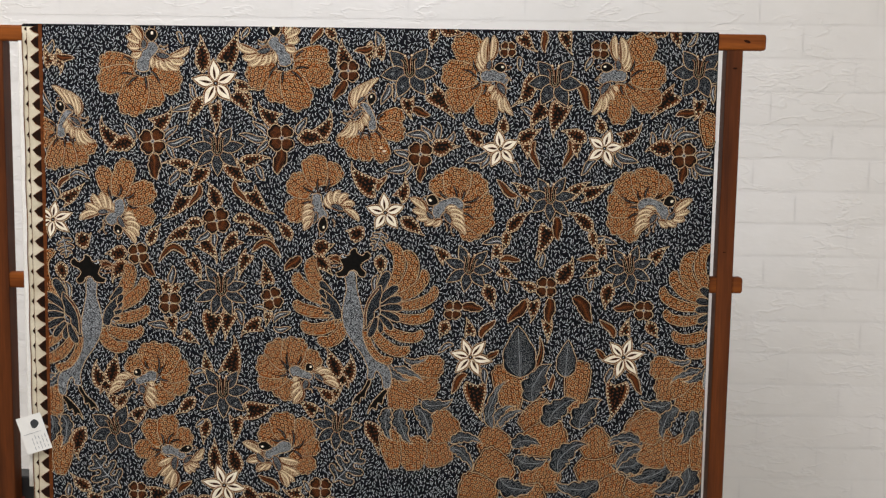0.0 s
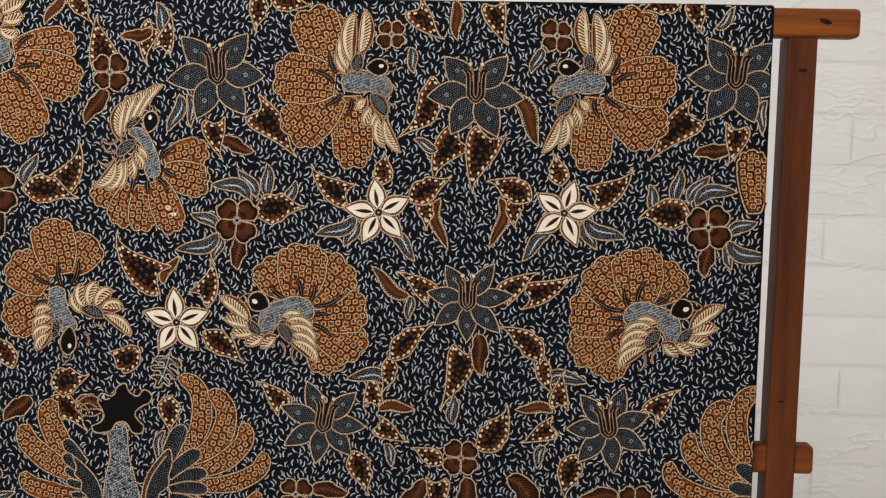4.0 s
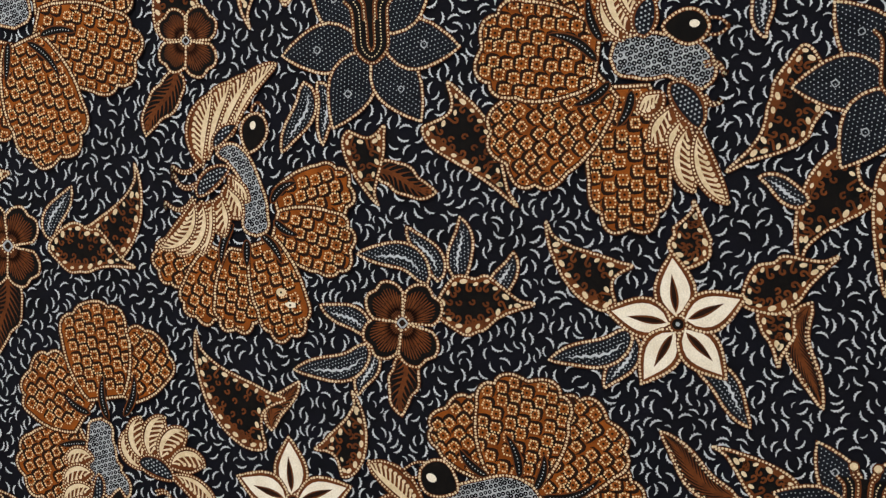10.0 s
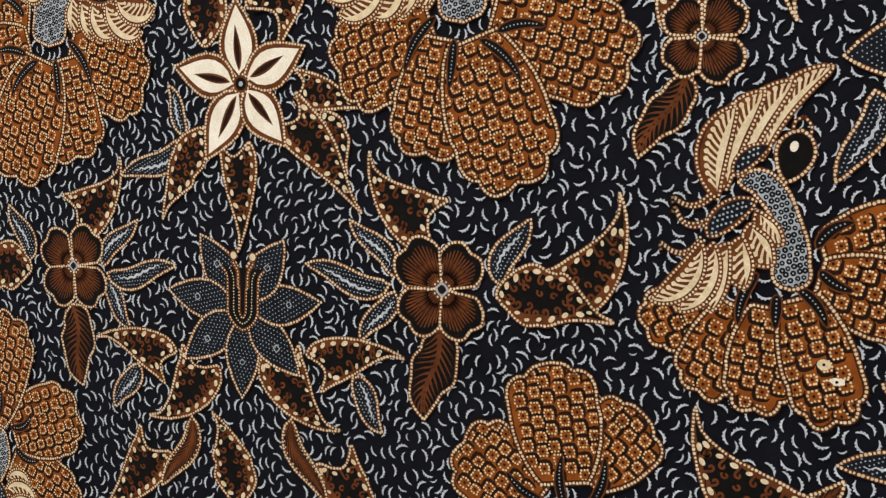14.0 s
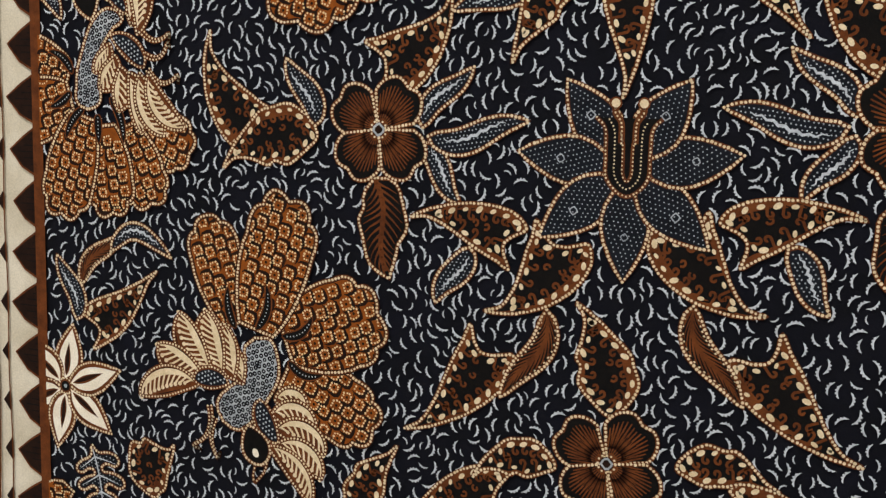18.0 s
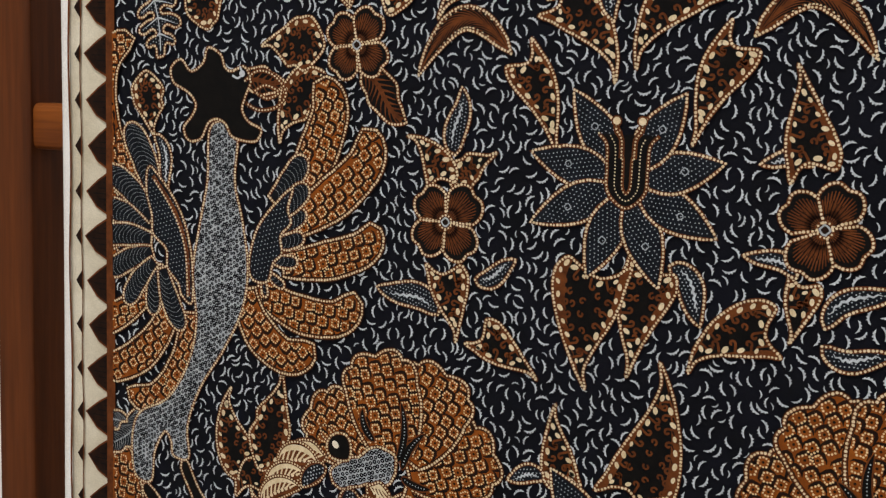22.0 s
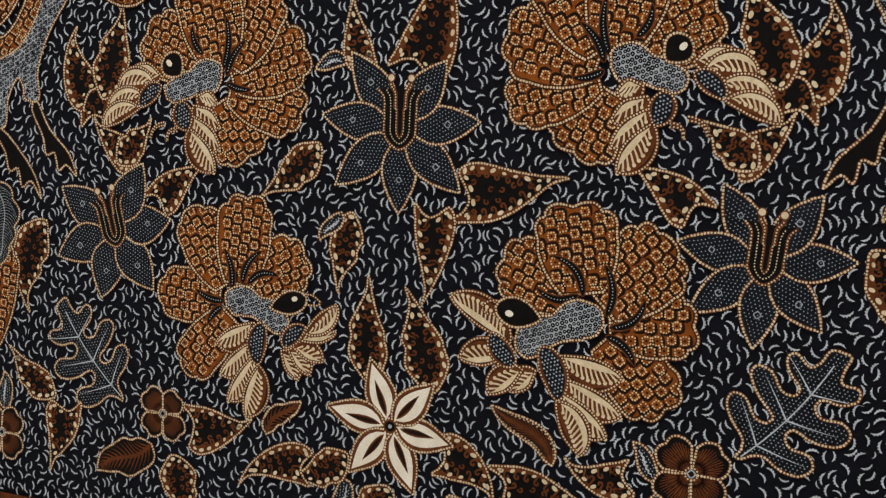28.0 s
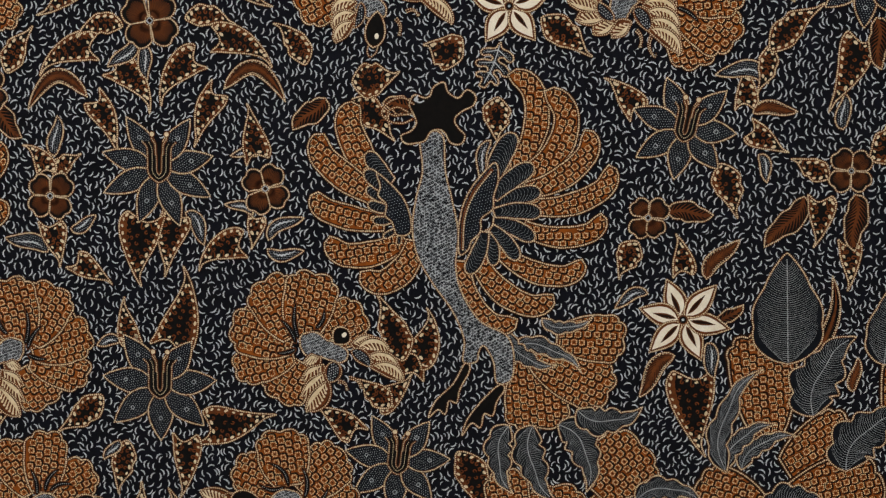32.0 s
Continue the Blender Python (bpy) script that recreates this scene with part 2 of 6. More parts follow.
def spine(p0, p1, bend, n=13):
    p0, p1 = np.asarray(p0, float), np.asarray(p1, float)
    d = p1 - p0
    side = np.array([-d[1], d[0]])
    t = np.linspace(0, 1, n)[:, None]
    return p0 + d * t + side * bend * 4 * t * (1 - t)


def along(sp, u, off):
    """Points at the share u of a spine, set off sideways."""
    i = np.linspace(0, 1, len(sp))
    d = np.gradient(sp, axis=0)
    d /= np.linalg.norm(d, axis=1)[:, None]
    u = np.atleast_1d(u)
    q = np.column_stack([np.interp(u, i, sp[:, k]) for k in (0, 1)])
    e = np.column_stack([np.interp(u, i, d[:, k]) for k in (0, 1)])
    return q + np.column_stack((-e[:, 1], e[:, 0])) * np.atleast_1d(off)[:, None]


# ---------------------------------------------------------------- the cloth
cloth = tagged(new("batik_cloth"), "dark navy hand-drawn batik cloth hanging over the wooden rack", "cloth")
cloth.location = (0.0, 0.0, 0.69)
ORIGIN[cloth.name] = Vector((0.0, 0.0, 0.69))
count = {"leaf": 0, "top": 0, "lobe": 0}


TAKEN = []


def level(kind, p0=None, p1=None):
    """A height of its own for every motif, so that overlapping ones lie one over the other."""
    count[kind] += 1
    if kind == "lobe":
        return -184 + (count[kind] % 12) * 8
    if kind == "top":
        return 58 + (count[kind] % 5) * 3
    mid, size = (p0 + p1) / 2, np.linalg.norm(p1 - p0)
    near = {lv for m, r, lv in TAKEN if np.linalg.norm(m - mid) < (r + size) * 0.6}
    pick = [48 - ((count[kind] + k) % 17) * 8 for k in range(17)]
    lv = next((v for v in pick if v not in near), pick[0])
    TAKEN.append((mid, size, lv))
    return lv


# the pattern repeats in mirror image about two upright axes, a little askew as it was drawn by hand
FLIP_A = np.array([[-0.9852, -0.0452, -0.4093], [-0.0515, 0.9998, -0.0170]])
FLIP_B = np.array([[-1.0101, -0.0012, 0.5168], [-0.0086, 0.9973, 0.0076]])


def flip(p, side=None):
    p = np.asarray(p, float)
    left = (p[0] if side is None else side[0]) < 0.021
    f, axis = (FLIP_A, -0.2325) if left else (FLIP_B, 0.2525)
    if (p[0] if side is None else side[0]) > axis and left or (not left and (p[0] if side is None else side[0]) < axis):
        return f[:, :2] @ p + f[:, 2]
    return np.linalg.solve(f[:, :2], p - f[:, 2])


LEAF_NAMES = {
    "spotted": ("spotted_leaf", "dark brown printed leaf with cream spots"),
    "blue": ("blue_leaf", "slate-blue printed leaf with white dotted midrib"),
    "rust": ("brown_leaf", "rust-brown printed leaf with dark veins"),
}


def leaf(kind, x0, z0, x1, z1, width, bend=0.0, barb=0, twin=0):
    for s in ((1, -1) if twin else (1,)):
        p0, p1 = np.array((x0, z0)), np.array((x1, z1))
        if s < 0:
            mid = (p0 + p1) / 2
            p0, p1 = flip(p0, mid), flip(p1, mid)
        draw_leaf(kind, p0, p1, width, bend * s, barb * s)


DRAWN = []


def draw_leaf(kind, p0, p1, width, bend, barb):
    if kind == "spotted":
        p1 = p1 + (p1 - p0) * 0.10
    length = np.linalg.norm(p1 - p0)
    sp = spine(p0, p1, bend, 15)
    if kind != "spotted":
        sp = sp + np.array([-(p1 - p0)[1], (p1 - p0)[0]]) * (0.05 if bend >= 0 else -0.05) * np.sin(np.linspace(0, 2 * math.pi, 15))[:, None]
    u = np.linspace(0, 1, 17)
    w = width * length * (0.48 if kind == "spotted" else 0.62 if kind == "blue" or (kind == "rust" and width >= 0.44) else 0.60)
    body = u ** 0.55 * (1 - u) ** 0.85 * 1.62
    left, right = body * w, body * w
    edge = np.vstack((along(sp, u, left), along(sp, u[-2:0:-1], -right[-2:0:-1])))
    mid = (p0 + p1) / 2
    if any(k == kind and np.linalg.norm(m - mid) < 0.28 * length for k, m in DRAWN):
        return
    DRAWN.append((kind, mid))
    pr = Print(level("leaf", p0, p1))
    if kind == "spotted":
        g = 1 if barb >= 0 else -1
        if barb:
            # a forked root and a long tip that bends over
            plan = ((0.12, 0.02), (0.07, -0.30), (0.03, -0.64), (0.14, -0.96), (0.32, -0.94), (0.54, -0.66), (0.76, -0.24), (0.89, 0.06), (1.0, 0.38), (0.86, 0.26),
                    (0.68, 0.50), (0.48, 0.86), (0.31, 1.08), (0.17, 1.16), (0.03, 1.26), (0.11, 0.84), (0.15, 0.42))
        else:
            plan = ((0.0, 0.0), (0.08, -0.55), (0.24, -1.05), (0.40, -0.98), (0.50, -0.92), (0.66, -0.50), (0.82, -0.14), (1.0, 0.32), (0.86, 0.26),
                    (0.70, 0.56), (0.54, 0.98), (0.44, 0.88), (0.28, 1.06), (0.10, 0.56))
        ctrl = np.array([along(sp, a, g * b * w)[0] for a, b in plan])
        edge = smooth(ctrl, 4, True)
        pr.fill(edge, "rust", 0, True)
        # a broad rust margin on the fuller side, a black core
        mid = np.array([along(sp, a, g * (b * 0.18 + 0.26) * w)[0] for a, b in plan])
        pr.fill(smooth(mid + (ctrl - mid) * 0.64, 4, True), "black", 1)
        for a in np.arange(0.10, 0.78, 0.0042 / length):
            k = np.linspace(0, 1, 6)
            slit = along(sp, np.clip(a + 0.16 * k, 0, 1), g * w * np.interp(a + 0.16 * k, u, body) * (-0.92 + 0.85 * k))
            pr.strip(slit, 0.0009 * (0.3 + k), "black", 1.5, inside(slit, edge))
        loop = resample(np.vstack((edge, edge[:1])), 0.0056)
        tan = np.roll(loop, -1, axis=0) - np.roll(loop, 1, axis=0)
        tan /= np.linalg.norm(tan, axis=1)[:, None] + 1e-9
        inw = np.column_stack((-tan[:, 1], tan[:, 0])) * (1 if (np.roll(edge[:, 0], -1) * edge[:, 1] - edge[:, 0] * np.roll(edge[:, 1], -1)).sum() < 0 else -1)
        c = loop + inw * 0.0022
        ok = inside(c, edge) & (off_edge(c, edge) > 0.0015)
        pr.dots(c[ok], rng.uniform(0.0011, 0.0018, ok.sum()), "cream", 3, 8, 0.62, np.arctan2(tan[ok, 1], tan[ok, 0]) + rng.normal(0.35, 0.3, ok.sum()))
        # curls that spring from the margin between the dots
        half = loop + (np.roll(loop, -1, axis=0) - loop) * 0.5
        for k in range(len(half)):
            tip = half[k:k + 1] + inw[k] * 0.0048
            if not inside(tip, edge)[0] or off_edge(tip, edge)[0] < 0.0022:
                continue
            a = math.atan2(inw[k][1], inw[k][0]) - math.pi / 2 + np.linspace(0, 4.6, 9)
            rad = np.linspace(0.0013, 0.0004, 9)
            curl = tip[0] + np.column_stack((np.cos(a), np.sin(a))) * rad[:, None]
            pr.strip(np.vstack((smooth([half[k] + inw[k] * 0.0012 + (curl[0] - tip[0]) * 0.6, curl[0]], 3), curl[1:])), 0.0010, "rust", 2)
        for c in lattice(edge, 0.0056, math.atan2(*(p1 - p0)[::-1]), 0.0066):
            a = rng.uniform(0, 6.28) + np.linspace(0, 5.4, 9)
            rad = np.linspace(0.0015, 0.0004, 9)
            pr.strip(c + np.column_stack((np.cos(a), np.sin(a))) * rad[:, None], 0.0009, "rust", 2)
    elif kind == "blue":
        pr.fill(edge, "blue", 0, True)
        c = lattice(edge, 0.00155, math.atan2(*(p1 - p0)[::-1]), 0.0010)
        pr.dots(c, 0.00034, "pale", 1, 5)
        rib = along(sp, np.linspace(0.14, 0.78, 14), np.resize([0.0003, -0.0005], 14) + 0.10 * w)
        pr.strip(rib, 0.0012 * np.sin(np.linspace(0.2, 2.95, 14)), "white", 2)
    else:
        broad = width >= 0.44
        wob = 1 + 0.09 * np.sin(u * 17) if broad else 1.0
        left, right = left * wob, right * wob
        edge = np.vstack((along(sp, u, left), along(sp, u[-2:0:-1], -right[-2:0:-1])))
        pr.fill(edge, "black", 0, True)
        n = max(5, int(length / 0.0030))
        k = np.linspace(0, 1, 6)
        if broad:
            pr.strip(along(sp, np.linspace(0.0, 0.92, 10), np.zeros(10)), 0.0020, "rust", 1)
        else:
            core = np.vstack((along(sp, u, left * 0.74), along(sp, u[-2:0:-1], -right[-2:0:-1] * 0.74)))
            pr.fill(core, "rust", 1)
        for q in np.linspace(0.04, 0.84, n):
            for sgn, wid in ((1, left), (-1, right)):
                reach = np.minimum(q + 0.16 * k, 1)
                ww = np.interp(reach, u, wid)
                if broad:
                    pr.strip(along(sp, reach, sgn * ww * k * 0.82), 0.0011 * (1.15 - k), "rust", 2)
                else:
                    pr.strip(along(sp, reach, sgn * ww * (0.16 + 0.54 * k)), 0.00065 * (0.25 + k), "black", 2)
        if not broad:
            q = np.linspace(0.10, 0.88, max(5, int(length / 0.0024)))
            for wid, sgn in ((left, 1), (right, -1)):
                off = np.interp(q, u, wid) * 0.80
                ok = off > 0.0016
                pr.dots(along(sp, q[ok], sgn * off[ok]), 0.00055, "cream", 4, 6, 0.75)
    pr.outline(edge, 5)
    pr.done(LEAF_NAMES[kind][0], cloth, LEAF_NAMES[kind][1])


def petal_outline(c, ang, r0, r1, half, point=0.0, n=9):
    """A petal from radius r0 to r1 about c; point: 1 for a sharp tip, 0 for a round one."""
    t = np.linspace(0, 1, n)
    prof = (1 - point) * np.sqrt(np.clip(1 - (2 * t - 1.0) ** 2, 0, 1)) ** 0.8 * (0.45 + 0.75 * t) + point * np.sin(math.pi * t ** 0.85) * (1.1 - 0.25 * t)
    prof[0], prof[-1] = 0.12, 0
    rad = r0 + (r1 - r0) * t
    a = np.vstack((np.column_stack((rad, prof * half)), np.column_stack((rad, -prof * half))[-2:0:-1]))
    ca, sa = math.cos(ang), math.sin(ang)
    return np.asarray(c) + a @ np.array([[ca, sa], [-sa, ca]])


def cream_flower(x, z, r, first, petals, twin=0):
    for s in ((1, -1) if twin else (1,)):
        c = np.array((x, z)) if s > 0 else flip((x, z))
        lv = level("top")
        core = Print(lv + 34)
        core.dots([c], r * 0.125, "rust", 6, 14)
        core.dots([c], r * 0.085, "black", 7, 10)
        a = np.arange(14) * math.pi / 7
        core.dots(c + np.column_stack((np.cos(a), np.sin(a))) * r * 0.125, 0.0005, "cream", 8)
        core.dots([c], r * 0.035, "pale", 8)
        centre = core.done("cream_flower", cloth, "ivory star flower printed on the cloth")
        for i in range(petals):
            ang = radians(first if s > 0 else 180 - first) + s * i * 2 * math.pi / petals + rng.normal(0, 0.04)
            rr = r * rng.uniform(0.93, 1.05)
            pr = Print(lv + i * 6)
            p = petal_outline(c, ang, r * 0.12, rr, r * (0.215 if petals == 5 else 0.185), 1.0)
            pr.fill(petal_outline(c, ang, r * 0.08, rr * 1.06, r * (0.27 if petals == 5 else 0.24), 1.0), "rust", 0, True)
            pr.fill(p, "ivory", 1)
            pr.fill(petal_outline(c, ang + 0.04, r * 0.16, rr * 0.76, r * 0.060, 1.0), "rust", 2)
            pr.fill(petal_outline(c, ang + 0.05, r * 0.20, rr * 0.73, r * 0.034, 1.0), "umber", 3)
            pr.outline(petal_outline(c, ang, r * 0.06, rr * 1.09, r * (0.29 if petals == 5 else 0.26), 1.0), 4)
            pr.done("petal", centre)


def blue_flower(x, z, r, up, petals, twin=0):
    for s in ((1, -1) if twin else (1,)):
        c = np.array((x, z)) if s > 0 else flip((x, z))
        u = radians(up if s > 0 else 180 - up)
        lv = level("top")
        h = Print(lv + 44)
        ca, sa = math.cos(u), math.sin(u)
        rot = np.array([[ca, sa], [-sa, ca]])

        def cup(k, top=1.0):
            q = np.array([(0.35, 0.23), (0.27, 0.165), (0.10, 0.155), (-0.08, 0.14), (-0.19, 0.0), (-0.08, -0.14), (0.10, -0.155), (0.27, -0.165), (0.35, -0.23)]) * r * 1.25
            q[:, 1] *= k
            q[:, 0] = np.where(q[:, 0] < 0, q[:, 0] * (0.3 + 0.7 * k), q[:, 0] * top)
            return c + smooth(q, 5) @ rot

        h.fill(cup(1.0), "black", 0)
        h.outline(cup(1.0), 2, False, 0.0015, 0.0014, 0.00042)
        h.dots(resample(cup(0.60, 0.96), 0.0013), 0.00036, "cream", 3)
        h.strip(cup(0.20, 0.6), 0.0012, "rust", 3)
        h.dots(resample(cup(0.24, 0.7), 0.0014), 0.00034, "cream", 4)
        for k in (1, -1):
            q = np.array([(0.18, k * 0.05), (0.32, k * 0.055), (0.39, k * 0.10), (0.45, k * 0.10)]) * r * 1.22
            line = c + smooth(q, 5) @ rot
            h.strip(line, 0.0022, "rust", 4)
            h.dots(resample(line, 0.0013), 0.00042, "cream", 5)
            knob = c + np.array((0.46, k * 0.10)) * r * 1.22 @ rot
            h.dots([knob], min(r * 0.062, 0.0022), "rust", 5, 12)
            h.dots([knob], min(r * 0.044, 0.0016), "cream", 6, 10)
        heart = h.done("blue_flower", cloth, "slate-blue printed flower with a golden cup of stamens")
        gap = 66 if petals > 6 else 84
        for i in range(petals):
            ang = u + s * radians(gap / 2 + (360 - gap) * i / (petals - 1)) + rng.normal(0, 0.03)
            rr = r * rng.uniform(0.92, 1.06)
            half = r * {6: 0.275, 7: 0.22, 8: 0.192}[petals]
            pr = Print(lv + i * 5)
            p = petal_outline(c, ang, r * 0.10, rr, half, 0.9)
            pr.fill(p, "blue", 0, True)
            d = lattice(p, 0.0017, ang + 0.4, 0.0011)
            pr.dots(d, 0.00030, "pale", 1, 5)
            q = c + np.array((math.cos(ang), math.sin(ang))) * rr * 0.6
            pr.rings([q], 0.0016, 0.0005, "pale", 2)
            pr.outline(p, 3)
            pr.done("petal", heart)


def brown_flower(x, z, r, first, twin=0):
    for s in ((1, -1) if twin else (1,)):
        c = np.array((x, z)) if s > 0 else flip((x, z))
        lv = level("top")
        core = Print(lv + 22)
        core.dots([c], r * 0.12, "umber", 6, 12)
        core.rings([c], r * 0.11, r * 0.04, "pale", 7, 10)
        a = np.arange(12) * math.pi / 6
        core.dots(c + np.column_stack((np.cos(a), np.sin(a))) * r * 0.15, 0.00045, "cream", 7)
        centre = core.done("brown_flower", cloth, "dark brown four-petal flower printed on the cloth")
        for i in range(4):
            ang = radians(first if s > 0 else 180 - first) + i * math.pi / 2 + rng.normal(0, 0.06)
            rr = r * rng.uniform(0.92, 1.05)
            k = np.linspace(-1, 1, 15)
            th = ang + k * 0.74
            rad = rr * (1.0 - 0.34 * np.abs(k) ** 2.4 - 0.10 * np.exp(-(k / 0.2) ** 2))
            p = np.vstack((c + np.column_stack((np.cos(th), np.sin(th))) * rad[:, None], [c]))
            pr = Print(lv + i * 5)
            pr.fill(p, "black", 0, True)
            th2 = ang + k * 0.66
            pr.fill(np.vstack((c + np.column_stack((np.cos(th2), np.sin(th2))) * (rad * 0.40)[:, None], [c])), "rust", 1)
            t = np.linspace(0.30, 0.84, 6)[:, None]
            for j in np.linspace(0.6, 13.4, 15):
                a = float(np.interp(j, np.arange(15), th2))
                tip = np.array((math.cos(a), math.sin(a))) * float(np.interp(j, np.arange(15), rad))
                pr.strip(c + tip * t, r * 0.055 * (1.02 - 1.2 * (t[:, 0] - 0.30)), "rust", 2)
            for j in np.linspace(1.1, 12.9, 8):
                a = float(np.interp(j, np.arange(15), th2))
                tip = np.array((math.cos(a), math.sin(a))) * float(np.interp(j, np.arange(15), rad))
                pr.strip(c + tip * np.linspace(0.22, 0.62, 5)[:, None], 0.0004, "umber", 3)
            pr.outline(p, 3)
            pr.done("petal", centre)


def oak_leaf(x0, z0, x1, z1, width, twin=0):
    for s in ((1, -1) if twin else (1,)):
        p0, p1 = np.array((x0, z0)), np.array((x1, z1))
        if s < 0:
            p0, p1 = flip(p0), flip(p1)
        n = np.linalg.norm(p1 - p0)
        sp = spine(p0, p1, 0.05 * s, 15)
        half = ((0.0, 0.05), (0.06, 0.10), (0.12, 0.26), (0.14, 0.60), (0.20, 0.90), (0.29, 0.96), (0.33, 0.74), (0.28, 0.42), (0.31, 0.20), (0.38, 0.22), (0.41, 0.62),
                (0.49, 0.98), (0.58, 1.0), (0.61, 0.74), (0.55, 0.42), (0.58, 0.20), (0.65, 0.22), (0.69, 0.52), (0.77, 0.70), (0.83, 0.60), (0.80, 0.30), (0.88, 0.20), (0.97, 0.18))
        wob = 0.5 * width * n
        both = [along(sp, a, b * wob)[0] for a, b in half] + [sp[-1]] + [along(sp, min(a + 0.03, 1.0), -b * wob * 0.94)[0] for a, b in half[::-1]]
        edge = smooth(both, 3, True)
        pr = Print(level("leaf", p0, p1))
        pr.fill(edge, "slate", 0, True)
        pr.dots(lattice(edge, 0.0017, math.atan2(*(p1 - p0)[::-1]), 0.0011), 0.00032, "pale", 1, 5)
        pr.strip(along(sp, np.linspace(0.03, 0.9, 12), np.zeros(12)), 0.0006, "white", 2)
        for q in (0.16, 0.42, 0.66):
            for k in (-1, 1):
                t = np.linspace(0, 1, 5)
                pr.strip(along(sp, q + 0.14 * t, k * t * width * n * 0.40), 0.0007 * (1.1 - t), "white", 2)
        pr.outline(edge, 3)
        pr.done("oak_leaf", cloth, "grey lobed printed leaf with white veins")


def lobe_outline(p0, p1, width, bend, scallops=5, depth=0.12, swell=0.70, root=0.40):
    """A broad feather lobe that swells towards a scalloped end."""
    p0, p1 = np.asarray(p0, float), np.asarray(p1, float)
    n = np.linalg.norm(p1 - p0)
    w = width * n * 0.5
    d = (p1 - p0) / n
    across = np.array((-d[1], d[0]))
    u = np.linspace(0, swell, 9)
    side = w * (root + (1 - root) * np.sin(u / swell * math.pi / 2) ** 0.8)
    lean = bend * n * 4 * (u / swell * 0.5) * (1 - u / swell * 0.5)
    a = np.linspace(math.pi / 2, -math.pi / 2, scallops * 7 + 1)[1:-1]
    bumps = 1 + depth * (np.abs(np.sin((a + math.pi / 2) * scallops)) ** 0.8 - 0.62) + 0.03 * np.sin(a * 3 + n * 900)
    mid = p0 + d * n * swell + across * bend * n
    cx, cy = np.abs(np.cos(a)) ** 0.72, np.sign(np.sin(a)) * np.abs(np.sin(a)) ** 0.80
    cap = mid + d * ((1 - swell) * n * cx * bumps)[:, None] + across * (w * cy * bumps)[:, None]
    base = p0 + d * (u * n)[:, None]
    return np.vstack((base + across * (side + lean)[:, None], cap, (base + across * (lean - side)[:, None])[::-1]))


def scaled_lobe(x0, z0, x1, z1, width, bend=0.0, twin=0):
    for s in ((1, -1) if twin else (1,)):
        p0, p1 = np.array((x0, z0)), np.array((x1, z1))
        if s < 0:
            p0, p1 = flip(p0), flip(p1, (x0, z0))
        d = p1 - p0
        edge = lobe_outline(p0, p1, width, bend * s)
        pr = Print(level("lobe"))
        pr.fill(edge, "sogan", 0, True)
        scales(pr, edge, math.atan2(d[1], d[0]), 1)
        pr.rim(edge, 4)
        pr.outline(edge, 5)
        pr.done("plumage_lobe", cloth, "golden-brown printed plumage with cream rings")


def plume(x0, z0, x1, z1, width, bend=0.0, twin=0):
    for s in ((1, -1) if twin else (1,)):
        p0, p1 = np.array((x0, z0)), np.array((x1, z1))
        if s < 0:
            p0, p1 = flip(p0), flip(p1, (x0, z0))
        draw_plume(p0, p1, width, bend * s, level("leaf", p0, p1), cloth, "blue_plume", "slate-blue printed plume with fine pale barbs")


def draw_plume(p0, p1, width, bend, base, parent, name, label="", blunt=False):
    n = np.linalg.norm(p1 - p0)
    sp = spine(p0, p1, bend, 19)
    if not blunt and bend:
        # a wavy shaft whose tip hooks over
        t = np.linspace(0, 1, 19)[:, None]
        turn = 1.0 if bend >= 0 else -1.0
        sp = sp + turn * np.array([-(p1 - p0)[1], (p1 - p0)[0]]) * (0.050 * np.sin(t * 6.6) - 0.24 * np.clip((t - 0.70) / 0.30, 0, 1) ** 2)
    u = np.linspace(0, 1, 43)
    w = width * n * 0.5 * np.sin(math.pi * u ** 0.75) ** 0.75 * ((0.80 + 0.36 * np.abs(np.sin(u * 13.0))) if bend else (0.95 + 0.10 * np.abs(np.sin(u * 9.0)))) * (1 - 0.30 * u)
    if blunt:
        w = width * n * 0.5 * np.minimum(1, 0.55 + u) * np.sqrt(np.clip(1 - np.clip((u - 0.72) / 0.28, 0, 1) ** 2, 0, 1))
    edge = np.vstack((along(sp, u, w), along(sp, u[-2:0:-1], -w[-2:0:-1])))
    pr = Print(base)
    pr.fill(edge, "slate", 0, True)
    t = np.linspace(0, 1, 6)
    if blunt:
        for q in np.arange(0.04, 0.92, 0.0024 / n):
            reach = np.minimum(q + 0.16 * np.sin(t * math.pi * 0.75), 1)
            pr.dots(resample(along(sp, reach, np.interp(reach, u, w) * 0.86 * (2 * t - 1)), 0.0008), 0.00022, "pale", 1, 4)
    else:
        for q in np.arange(0.05, 0.92, 0.0015 / n):
            ww = np.interp(q, u, w) * 0.86
            for k in (-1, 1):
                pr.strip(along(sp, np.clip(q + 0.10 * t * t - 0.03, 0, 1), k * ww * t), 0.00018 * (1.3 - 0.7 * t), "pale", 1)
        pr.dots(resample(along(sp, np.linspace(0.02, 0.95, 14), np.zeros(14)), 0.0010), 0.00046, "pale", 2, 5)
    pr.outline(edge, 3)
    return pr.done(name, parent, label)


